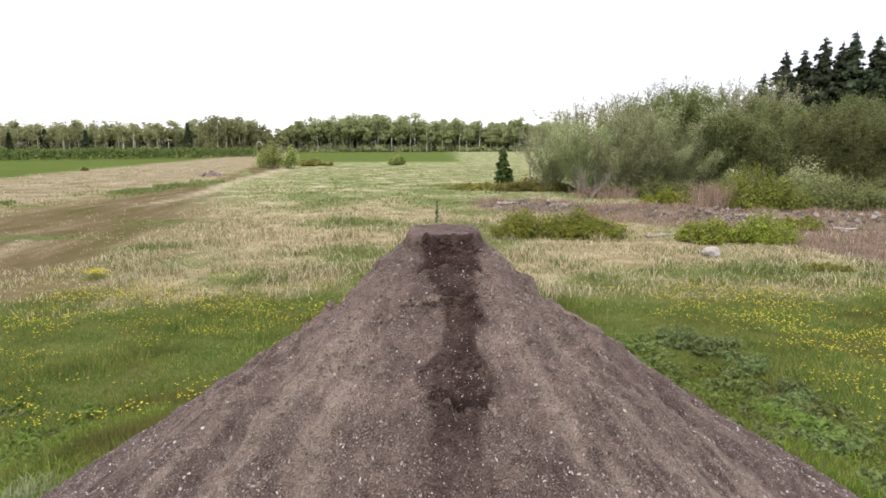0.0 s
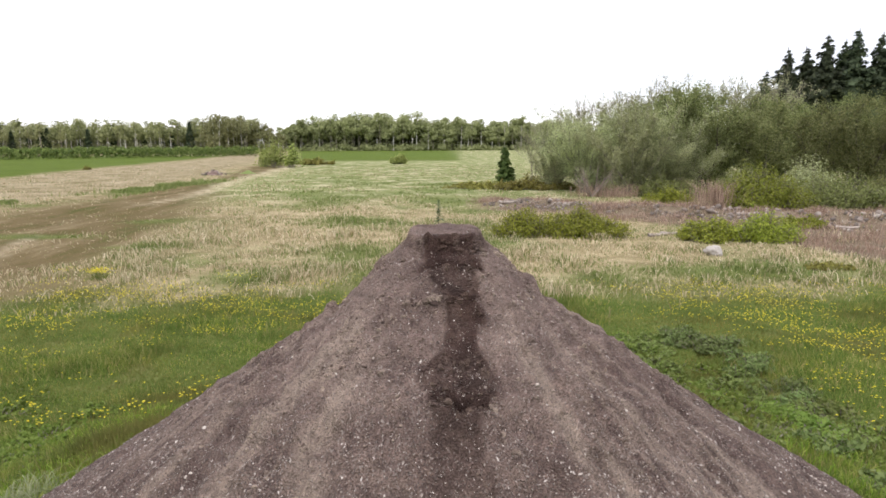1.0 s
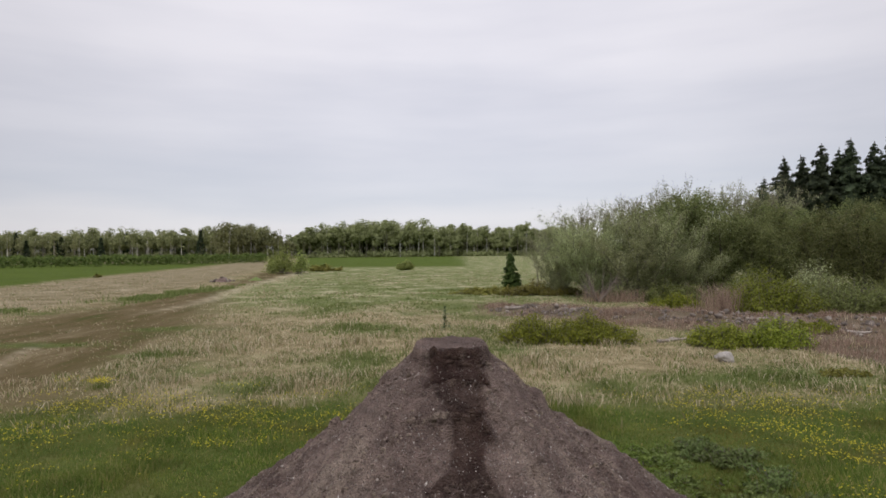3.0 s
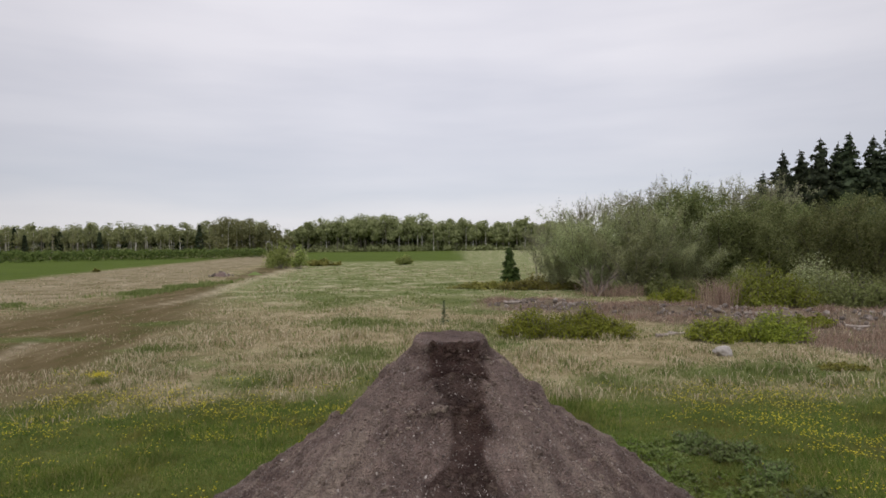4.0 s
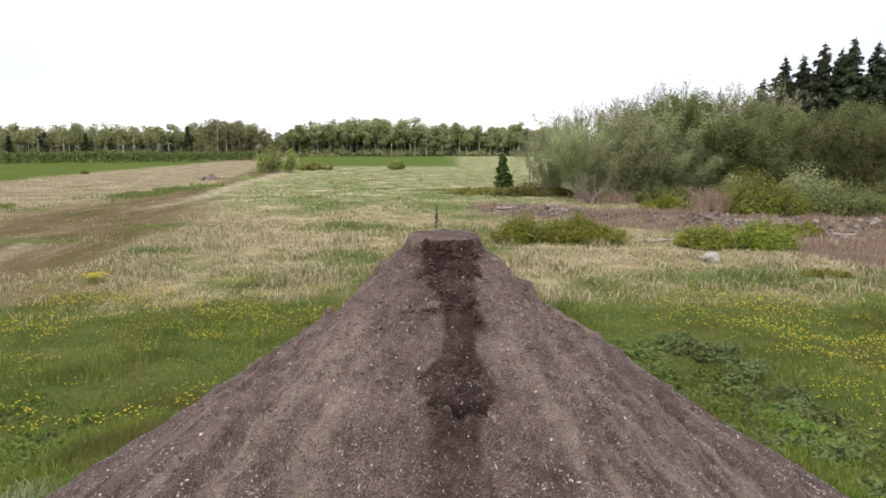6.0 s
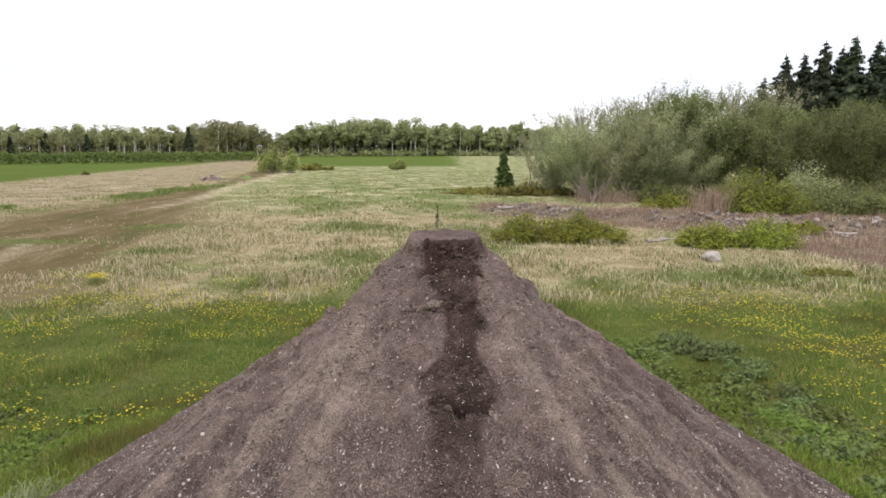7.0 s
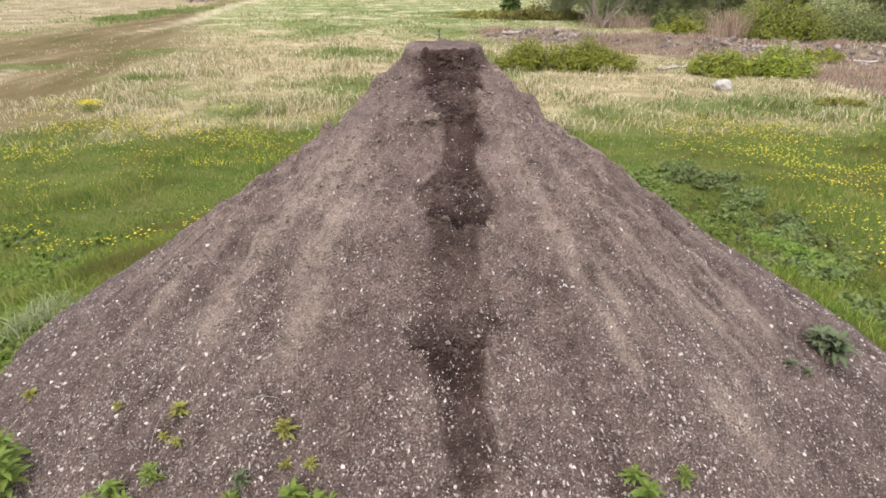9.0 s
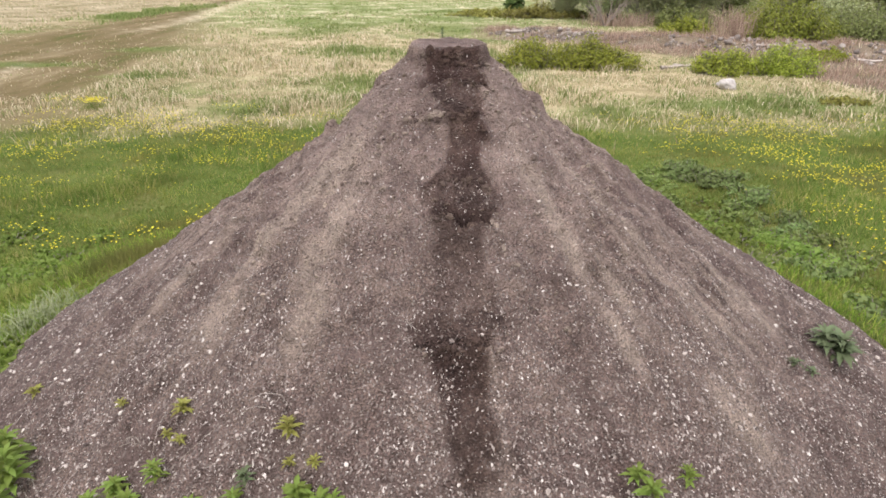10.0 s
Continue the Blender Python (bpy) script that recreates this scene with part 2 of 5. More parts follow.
BROKEN = stone_material("broken_fieldstone", [(0.0, (0.12, 0.10, 0.088)), (0.6, (0.235, 0.198, 0.175)), (1.0, (0.46, 0.41, 0.37))])
LAWN = leafy("lawn_grass", [(0.0, (0.100, 0.165, 0.030)), (0.5, (0.165, 0.230, 0.046)), (0.8, (0.245, 0.275, 0.075)), (1.0, (0.41, 0.34, 0.16))], 0.4, 0.8, (0.155, 0.155, 0.045), 0.55)
BANKGREEN = leafy("bank_grass", [(0.0, (0.12, 0.20, 0.02)), (0.6, (0.20, 0.29, 0.035)), (1.0, (0.34, 0.36, 0.09))], 0.4)
PALETUFT = leafy("pale_tuft_grass", [(0.0, (0.20, 0.27, 0.11)), (1.0, (0.46, 0.50, 0.30))], 0.35)
STRAW = leafy("dry_grass", [(0.0, (0.33, 0.285, 0.15)), (0.4, (0.54, 0.465, 0.29)), (0.8, (0.71, 0.62, 0.43)), (1.0, (0.84, 0.75, 0.56))], 0.3)
FRESH = leafy("fresh_meadow_grass", [(0.0, (0.125, 0.175, 0.045)), (0.6, (0.205, 0.260, 0.080)), (1.0, (0.33, 0.345, 0.15))], 0.35)
WILLOW = leafy("willow_leaves", [(0.0, (0.25, 0.285, 0.125)), (0.5, (0.39, 0.43, 0.21)), (1.0, (0.54, 0.59, 0.34))], 0.5)
BUDDING = leafy("budding_twig_leaves", [(0.0, (0.22, 0.235, 0.12)), (0.5, (0.34, 0.35, 0.19)), (1.0, (0.48, 0.48, 0.30))], 0.5)
ALDER = leafy("thicket_leaves", [(0.0, (0.12, 0.145, 0.045)), (0.5, (0.20, 0.23, 0.078)), (1.0, (0.32, 0.345, 0.135))], 0.5)
BUSH = leafy("low_bush_leaves", [(0.0, (0.140, 0.164, 0.019)), (0.5, (0.231, 0.272, 0.036)), (1.0, (0.372, 0.389, 0.064))], 0.4)
MIDBUSH = leafy("dense_bush_leaves", [(0.0, (0.129, 0.156, 0.020)), (0.5, (0.213, 0.260, 0.037)), (1.0, (0.343, 0.372, 0.067))], 0.4)
YOUNG = leafy("young_willow_leaves", [(0.0, (0.20, 0.245, 0.07)), (0.5, (0.31, 0.37, 0.11)), (1.0, (0.44, 0.49, 0.17))], 0.5)
THICKET = leafy("alder_leaves", [(0.0, (0.110, 0.135, 0.045)), (0.5, (0.185, 0.212, 0.078)), (1.0, (0.30, 0.32, 0.135))], 0.5)
OLIVE = leafy("olive_bush_leaves", [(0.0, (0.144, 0.136, 0.030)), (0.5, (0.240, 0.232, 0.053)), (1.0, (0.352, 0.336, 0.090))], 0.35)
NEEDLE = leafy("spruce_needles", [(0.0, (0.024, 0.036, 0.020)), (0.6, (0.046, 0.064, 0.032)), (1.0, (0.075, 0.095, 0.044))], 0.1)
JUNIPER = leafy("juniper_needles", [(0.0, (0.033, 0.055, 0.016)), (0.6, (0.064, 0.096, 0.024)), (1.0, (0.120, 0.156, 0.040))], 0.1)
# paler than near leaves: distance haze is put into the leaf colour
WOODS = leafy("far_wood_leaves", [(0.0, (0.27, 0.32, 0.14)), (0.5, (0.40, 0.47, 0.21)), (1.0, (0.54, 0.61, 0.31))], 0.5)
BIRCHWOOD = leafy("birch_wood_leaves", [(0.0, (0.18, 0.195, 0.09)), (0.5, (0.265, 0.275, 0.125)), (1.0, (0.37, 0.38, 0.19))], 0.5)
HEDGE = leafy("hedge_leaves", [(0.0, (0.078, 0.122, 0.030)), (0.5, (0.132, 0.186, 0.044)), (1.0, (0.211, 0.270, 0.068))], 0.3)
WEED = leafy("weed_leaves", [(0.0, (0.135, 0.205, 0.036)), (1.0, (0.235, 0.30, 0.072))], 0.45)
WEED_YELLOW = leafy("yellowish_weed_leaves", [(0.0, (0.22, 0.225, 0.05)), (1.0, (0.33, 0.315, 0.09))], 0.4)
WEED_GREY = leafy("grey_green_weed_leaves", [(0.0, (0.14, 0.195, 0.048)), (1.0, (0.24, 0.285, 0.095))], 0.4)
WEED_RANK = leafy("rank_weed_leaves", [(0.0, (0.115, 0.17, 0.050)), (1.0, (0.20, 0.255, 0.090))], 0.3)
WEED_DARK = leafy("dark_thistle_leaves", [(0.0, (0.080, 0.110, 0.052)), (1.0, (0.145, 0.175, 0.090))], 0.25)
TWIG = bark("grey_twig_bark", (0.13, 0.115, 0.09), (0.27, 0.25, 0.20))
BIRCH = bark("birch_bark", (0.38, 0.36, 0.33), (0.74, 0.72, 0.68), 1.2)
DARKBARK = bark("dark_bark", (0.05, 0.042, 0.035), (0.12, 0.10, 0.085))
DEADWOOD = bark("bleached_dead_wood", (0.24, 0.20, 0.17), (0.44, 0.39, 0.35))
DEADTWIG = bark("grey_dead_twigs", (0.17, 0.135, 0.115), (0.32, 0.265, 0.235))
STALK = leafy("dead_stalks", [(0.0, (0.210, 0.143, 0.103)), (0.5, (0.335, 0.238, 0.179)), (1.0, (0.496, 0.381, 0.293))], 0.15)
PETAL = leafy("dandelion_petals", [(0.0, (0.60, 0.50, 0.02)), (1.0, (0.74, 0.66, 0.05))], 0.2)

# ---- plan of the ground ----
HEAP = (0.0, 2.87)  # middle of the heap's flat top
TOP = 2.43


def smooth(a, b, v):
    s = np.clip((v - a) / (b - a), 0, 1)
    return s * s * (3 - 2 * s)


def lattice(ix, iy, seed):
    h = np.sin(ix * 127.1 + iy * 311.7 + seed * 74.7) * 43758.5453
    return h - np.floor(h)


def value_noise(x, y, scale, seed=0, octaves=3):
    """Smooth noise from -1 to 1 over the plan."""
    total, weight, size = 0.0, 1.0, 0.0
    for k in range(octaves):
        u, v = x * scale * 2 ** k + 13.7 * k, y * scale * 2 ** k - 7.3 * k
        iu, iv = np.floor(u), np.floor(v)
        fu, fv = u - iu, v - iv
        fu, fv = fu * fu * (3 - 2 * fu), fv * fv * (3 - 2 * fv)
        low = lattice(iu, iv, seed + k) * (1 - fu) + lattice(iu + 1, iv, seed + k) * fu
        high = lattice(iu, iv + 1, seed + k) * (1 - fu) + lattice(iu + 1, iv + 1, seed + k) * fu
        total = total + weight * ((low * (1 - fv) + high * fv) * 2 - 1)
        size += weight
        weight *= 0.5
    return total / size


def ground_z(x, y):
    """Level field, with the overgrown bank that the heap was tipped on."""
    r = np.hypot(x - HEAP[0], y - HEAP[1])
    bank = np.clip(0.80 - 0.27 * (r - 2.2), 0, 0.86)
    bank = bank * smooth(5.9, 4.2, r) + 0.0
    side = np.exp(-((x - 4.6) / 0.8) ** 2 - ((y - 6.6) / 2.2) ** 2) * 0.30
    roll = value_noise(x, y, 0.30, 3) * 0.07 * smooth(4, 10, r) + value_noise(x, y, 1.7, 5) * 0.035 * smooth(2.4, 4, r)
    mid = 30.2 - 0.74 * (x - 2.0) * smooth(0, 6, x) + 0.012 * np.clip(x - 2, 0, 99) ** 2
    ridge = np.exp(-((y - mid) / 1.3) ** 2) * smooth(1.0, 4.0, x) * smooth(26, 20, x) * (0.26 + 0.16 * value_noise(x, y, 0.7, 45))
    return bank + side + ridge + roll * smooth(1500, 300, r)


def strip_weight(x, y):
    """Worn brown strip that runs away beside the dry field."""
    wobble = value_noise(x, y, 0.15, 21) * 1.6
    left = -19.6 - 0.2 * np.clip(y - 54, 0, 999) - wobble * 0.5
    right = np.interp(y, [11, 17, 22, 30, 38, 45, 53, 68, 112], [-7.9, -8.2, -9.2, -11.5, -13.7, -16.3, -17.9, -19.0, -24.6]) + wobble * 0.5 * smooth(48, 30, y)
    inside = np.minimum(x - left, right - x)
    crisp = smooth(34, 46, y)
    return smooth(-2.2 + 1.9 * crisp, 2.6 - 2.0 * crisp, inside + (1.6 - 1.2 * crisp) * value_noise(x, y * 0.4, 0.6, 23)) * smooth(150, 90, y) * smooth(8.5, 12, y)


def weed_edge(y):
    """How far the rank weeds reach out from the heap's foot."""
    return np.interp(y, [3.0, 4.9, 5.9, 6.7, 7.6, 8.5, 9.3, 10.5], [3.0, 3.6, 3.9, 3.95, 4.1, 3.9, 3.2, 2.5])


def lawn_weight(x, y):
    edge = 12.0 + 0.16 * np.clip(x, -9, 0) + value_noise(x, y, 0.35, 31) * 1.1 + value_noise(x, y, 1.2, 33) * 0.8
    return smooth(1.5, -1.1, y - edge)


def rubble_weight(x, y):
    """Stretch of stones and dead stalks in front of the bushes."""
    mid = 30.2 - 0.74 * (x - 2.0) * smooth(0, 6, x) + 0.012 * np.clip(x - 2, 0, 99) ** 2
    half = 2.2 + 0.16 * np.clip(x, 0, 14) + 1.2 * smooth(8, 12, x) + 2.3 * smooth(8.6, 10.4, x)
    mid = mid - 1.6 * smooth(8, 12, x) - 2.6 * smooth(8.6, 10.4, x)
    away = np.abs(y - mid) + value_noise(x, y, 0.35, 41) * 1.6
    return smooth(half + 1.0, half - 1.0, away) * smooth(0.9, 3.0, x) * smooth(26, 20, x)


def green_weight(x, y):
    """Fresh green tongues in the dry grass."""
    g = 0.75 * smooth(0.16, 0.46, value_noise(x * 0.6, y * 0.35, 0.28, 51)) * smooth(-14, -9, x + 0.12 * (y - 15)) * (1 - 0.7 * smooth(1, 3, x) * smooth(30, 24, y) * smooth(13, 15, y))
    for gx, gy, rx, ry in ((-2.4, 16.4, 1.3, 2.2), (0.2, 32.5, 2.4, 3.2), (-3.2, 23.5, 2.0, 2.0), (-4.5, 13.6, 1.0, 1.2), (1.4, 27.5, 1.6, 1.6), (-20.4, 31.0, 1.5, 0.8), (-19.8, 48.0, 1.4, 2.6), (-19.6, 39.0, 1.0, 2.2), (-21.6, 66.0, 1.4, 3.0), (-11.0, 24.0, 1.2, 1.0), (-8.6, 17.9, 1.4, 0.5), (6.5, 13.8, 3.5, 1.3), (3.3, 13.0, 1.2, 0.9), (-1.6, 13.2, 0.8, 1.6), (-13.0, 20.0, 2.2, 0.7)):
        g = np.maximum(g, np.exp(-((x - gx) / rx) ** 2 - ((y - gy) / ry) ** 2) * 1.2)
    return np.clip(g, 0, 1)


def tan_weight(x, y):
    """Bleached field between the strip and the green crop."""
    left = -20.2 - 0.2 * np.clip(y - 54, 0, 999)
    crop_edge = -42 - 0.17 * (y - 61)
    return smooth(0, 3, left - x) * smooth(-1.5, 1.5, x - crop_edge) * smooth(260, 170, y)


def crop_weight(x, y):
    crop_edge = -42 - 0.17 * (y - 61) + value_noise(x, y, 0.1, 61) * 1.0
    left_field = smooth(1.0, -1.0, x - crop_edge) * smooth(45, 55, y) * smooth(200, 190, y)
    far_field = smooth(112, 128, y) * smooth(4.0, 0.0, x - 0.01 * y) * smooth(-0.235, -0.225, x / np.maximum(y, 1)) * smooth(420, 400, y)
    return np.maximum(left_field, far_field)


# ---- mesh helpers ----


def mesh_of(name, verts, faces, mats, slots=None, shade=False, values=None):
    """One mesh from arrays of corners and triangles or quads."""
    me = bpy.data.meshes.new(name)
    verts, faces = np.asarray(verts, np.float32), np.asarray(faces, np.int32)
    me.vertices.add(len(verts))
    me.vertices.foreach_set("co", verts.ravel())
    k = faces.shape[1]
    me.loops.add(faces.size)
    me.loops.foreach_set("vertex_index", faces.ravel())
    me.polygons.add(len(faces))
    me.polygons.foreach_set("loop_start", np.arange(0, faces.size, k, dtype=np.int32))
    for m in mats:
        me.materials.append(m)
    if slots is not None:
        me.polygons.foreach_set("material_index", np.asarray(slots, np.int32))
    me.polygons.foreach_set("use_smooth", np.full(len(faces), shade))
    for key, array in (values or {}).items():
        me.attributes.new(key, "FLOAT", "POINT").data.foreach_set("value", np.asarray(array, np.float32))
    me.update(calc_edges=True)
    return me


def child(name, me, parent, m=None, label=""):
    ob = new(name, me)
    ob.parent = parent
    if m is not None:
        ob.matrix_basis = m
    return tagged(ob, label)


def base(name, x, y, z=None, turn=0.0, size=1.0):
    ob = new(name)
    ob.empty_display_size = 0.1
    z = float(ground_z(np.float64(x), np.float64(y))) - 0.02 if z is None else z
    ob.matrix_basis = Matrix.LocRotScale((x, y, z), Euler((0, 0, turn)), (size, size, size))
    return ob


def unit(v):
    return v / np.maximum(np.linalg.norm(v, axis=-1, keepdims=True), 1e-9)


def tubes(segments, sides=5):
    """Tapered tubes along (start, end, start radius, end radius)."""
    a = np.array([s[0] for s in segments], float)
    b = np.array([s[1] for s in segments], float)
    ra = np.array([s[2] for s in segments], float)
    rb = np.array([s[3] for s in segments], float)
    d = unit(b - a)
    helper = np.where(np.abs(d[:, 2:3]) < 0.9, [[0.0, 0.0, 1.0]], [[1.0, 0.0, 0.0]])
    u = unit(np.cross(d, helper))
    w = np.cross(d, u)
    ang = np.arange(sides) * TURN / sides
    ring = u[:, None] * np.cos(ang)[None, :, None] + w[:, None] * np.sin(ang)[None, :, None]
    v = np.concatenate([a[:, None] + ring * ra[:, None, None], b[:, None] + ring * rb[:, None, None]], 1)
    i = np.arange(sides)
    j = (i + 1) % sides
    quad = np.stack([i, j, j + sides, i + sides], 1)
    f = quad[None] + (np.arange(len(a)) * 2 * sides)[:, None, None]
    return v.reshape(-1, 3), f.reshape(-1, 4)


def leaf_frame(n, rng, facing, scatter):
    """Length and width axes of n leaves, loosely turned to face a direction."""
    if facing is None:
        d = unit(rng.normal(size=(n, 3)))
        return d, unit(np.cross(d, unit(rng.normal(size=(n, 3)))))
    normal = unit(unit(facing) + rng.normal(size=(n, 3)) * scatter)
    d = unit(np.cross(normal, rng.normal(size=(n, 3))))
    return d, np.cross(normal, d)


def leaf_quads(points, size, rng, flat=0.0, long=1.6, facing=None, scatter=0.45):
    """A loose leaf (a folded diamond of two triangles) at every point."""
    n = len(points)
    d, s = leaf_frame(n, rng, facing, scatter)
    if facing is None and flat:
        d[:, 2] *= 1 - flat
        d = unit(d)
    k = size * rng.uniform(0.6, 1.4, (n, 1))
    tip, tail = points + d * k * long * 0.5, points - d * k * long * 0.5
    v = np.stack([tail, points + s * k * 0.5, tip, points - s * k * 0.5], 1).reshape(-1, 3)
    i = np.arange(n)[:, None] * 4
    f = np.concatenate([i + [[0, 1, 2]], i + [[0, 2, 3]]], 0)
    return v, f


def leaf_slips(points, size, rng, long=1.5, facing=None, scatter=0.45):
    """A small single-faced leaf at every point, for dense crowns."""
    n = len(points)
    d, s = leaf_frame(n, rng, facing, scatter)
    k = size * rng.uniform(0.6, 1.4, (n, 1))
    v = np.stack([points - d * k * long * 0.5 + s * k * 0.35, points + d * k * long * 0.5, points - d * k * long * 0.3 - s * k * 0.6], 1)
    return v.reshape(-1, 3), np.arange(n * 3).reshape(-1, 3)


def blades(root, height, width, rng, lean=0.35, segments=1):
    """Upright grass blades that lean and taper."""
    n = len(root)
    turn = rng.uniform(0, TURN, n)
    side = np.stack([np.cos(turn), np.sin(turn), np.zeros(n)], 1) * (np.asarray(width) * 0.5).reshape(-1, 1)
    fall = rng.uniform(0, TURN, n)
    out = np.stack([np.cos(fall), np.sin(fall), np.zeros(n)], 1) * (height * rng.uniform(0, lean, n) * 1.2)[:, None]
    up = np.zeros((n, 3))
    up[:, 2] = height
    if segments == 1:
        v = np.stack([root - side, root + side, root + up + out], 1).reshape(-1, 3)
        f = np.arange(n)[:, None] * 3 + [[0, 1, 2]]
        return v, f
    mid = root + up * 0.6 + out * 0.35
    tip = root + up * (1 - 0.25 * lean) + out
    v = np.stack([root - side, root + side, mid + side * 0.8, mid - side * 0.8, tip], 1).reshape(-1, 3)
    i = np.arange(n)[:, None] * 5
    f = np.concatenate([i + [[0, 1, 2]], i + [[0, 2, 3]], i + [[3, 2, 4]]], 0)
    return v, f


# ---- ground ----


def wheel_track(x, y):
    """Faint pale wheel track on the worn strip, and the bleached rim along its far side."""
    line = np.interp(y, [12, 16.7, 18.3, 24.7, 28.4, 36, 61, 95], [-9.5, -11.8, -12.5, -14.5, -14.6, -14.7, -16.6, -24]) + 0.12 * value_noise(x, y, 0.3, 63)
    faint = np.exp(-((x - line) / (0.12 + 0.0035 * y)) ** 2) * smooth(-0.25, 0.25, value_noise(x * 0.2, y, 0.22, 65)) * smooth(14, 18, y) * smooth(46, 38, y)
    edge = np.interp(y, [29, 36.7, 42.6, 53, 68, 112], [-14.5, -14.6, -15.2, -17.4, -18.6, -24.2]) + 0.25 * value_noise(x, y, 0.25, 67)
    rim = np.exp(-((x - edge) / (0.30 + 0.006 * y)) ** 2) * smooth(30, 42, y) * smooth(125, 100, y) * (0.75 + 0.35 * value_noise(x, y, 0.3, 69))
    return np.maximum(0.55 * faint, np.clip(rim, 0, 1))


def build_ground():
    rings = np.concatenate([np.linspace(1.0, 30, 150), np.geomspace(30.4, 3200, 110)])
    around = 400
    ang = np.arange(around) * TURN / around
    x = (rings[:, None] * np.cos(ang)).ravel() + HEAP[0]
    y = (rings[:, None] * np.sin(ang)).ravel() + HEAP[1]
    x, y = np.append(x, HEAP[0]), np.append(y, HEAP[1])
    z = ground_z(x, y)
    i, j = np.meshgrid(np.arange(len(rings) - 1), np.arange(around), indexing="ij")
    i, j = i.ravel(), j.ravel()
    k = (j + 1) % around
    quad = np.stack([i * around + j, (i + 1) * around + j, (i + 1) * around + k, i * around + k], 1)
    tri = np.concatenate([quad[:, [0, 1, 2]], quad[:, [0, 2, 3]]])
    j = np.arange(around)
    tri = np.concatenate([tri, np.stack([np.full(around, len(x) - 1), j, (j + 1) % around], 1)])
    crop, lawn = crop_weight(x, y), lawn_weight(x, y)
    me = mesh_of("ground", np.stack([x, y, z], 1), tri, [GROUND], shade=True, values={
        "strip": strip_weight(x, y), "lawn": lawn, "bare": rubble_weight(x, y) * 0.9, "crop": crop, "track": wheel_track(x, y), "tan": tan_weight(x, y) * (1 - crop), "fresh": green_weight(x, y) * (1 - lawn) * (1 - 0.5 * smooth(40, 60, y)),
        "meadow": smooth(24, 40, y) * smooth(-18, -12, x + 0.14 * (y - 30))})
    tagged(new("ground", me), "level meadow ground with dry grass, worn strip and green lawn", "ground", kind="structure")


build_ground()

# ---- gravel heap ----
# damp trodden line up the front: y, middle x, half width
TRACK = [(1.44, 0.06, 0.01), (1.494, 0.084, 0.047), (1.571, 0.072, 0.069), (1.654, 0.055, 0.079), (1.756, 0.050, 0.100), (1.81, 0.028, 0.138), (1.835, 0.018, 0.152), (1.863, 0.013, 0.160),
         (1.913, 0.030, 0.130), (1.97, 0.055, 0.090), (2.065, 0.040, 0.095), (2.111, 0.045, 0.110), (2.161, 0.060, 0.122), (2.219, 0.034, 0.139), (2.259, 0.034, 0.136), (2.275, 0.070, 0.085),
         (2.351, 0.074, 0.077), (2.457, 0.069, 0.073), (2.495, 0.056, 0.085), (2.538, 0.032, 0.113), (2.577, 0.019, 0.128), (2.605, 0.030, 0.112), (2.625, 0.027, 0.118), (2.691, 0.025, 0.122)]
FOOTHOLDS = [(1.80, 0.04, 0.075), (2.118, 0.06, 0.060), (2.235, 0.05, 0.022), (2.462, 0.06, 0.055), (2.575, 0.04, 0.025)]  # y, x, depth of each scraped foothold


def heap_z(x, y):
    dx, dy = x - HEAP[0], y - HEAP[1]
    r = np.maximum(np.hypot(np.maximum(np.abs(dx) - 0.06, 0), np.maximum(np.abs(dy) - 0.10, 0)) - 0.095 + 0.02 * value_noise(x, y, 9.0, 89), 0)
    az = np.arctan2(dx, -dy)
    front = np.clip(np.cos(az), 0, 1) ** 1.5
    side = 1.02 * np.minimum(r, 0.33) + np.where(dx < 0, 0.682, 0.650) * np.maximum(r - 0.33, 0)
    face = 0.93 * r
    z = TOP - (side * (1 - front) + face * front)
    z = z - 0.028 * smooth(0.0, 0.025, r)
    grow = np.clip(r * 1.4, 0, 1)
    z = z + value_noise(x, y, 1.6, 71) * 0.05 * grow + value_noise(x, y, 7.0, 73) * 0.016 * grow + value_noise(x, y, 28.0, 75, 2) * 0.006 * np.clip(r * 6, 0.25, 1)
    rough = smooth(1.5, 0.4, r) * grow
    z = z + (np.abs(value_noise(x, y, 8.0, 85, 4)) - 0.2) * 0.085 * rough + value_noise(x, y, 14.0, 87, 4) * (0.012 + 0.020 * rough)
    # runnels straight down the slope
    run = value_noise(az * 9.0 + 0.6 * value_noise(x, y, 1.2, 79), r * 0.7, 1.0, 77)
    z = z + run * 0.022 * grow + value_noise(az * 34.0 + value_noise(x, y, 4, 111), r * 1.6, 1.0, 113) * 0.007 * smooth(0.3, 0.7, r)
    for bx, by, rad, tall in ((-0.53, 2.87, 0.032, 0.065), (0.385, 2.84, 0.045, 0.045), (-0.30, 2.88, 0.03, 0.025), (0.22, 2.84, 0.04, 0.02), (0.44, 2.30, 0.03, 0.03)):
        z = z + tall * np.exp(-(((x - bx) ** 2 + (y - by) ** 2) / rad ** 2) ** 2)
    for fy, fx, deep in FOOTHOLDS:
        across = smooth(0.15, 0.08, np.abs(x - fx + 0.02 * np.sin(y * 60)))
        along = (y - fy + 0.012 * value_noise(x, y, 20, 83))
        z = z + across * deep * (np.exp(-((along + 0.035) / 0.03) ** 2) * 0.7 - 1.3 * np.exp(-((along - 0.010) / 0.012) ** 2))
    return z


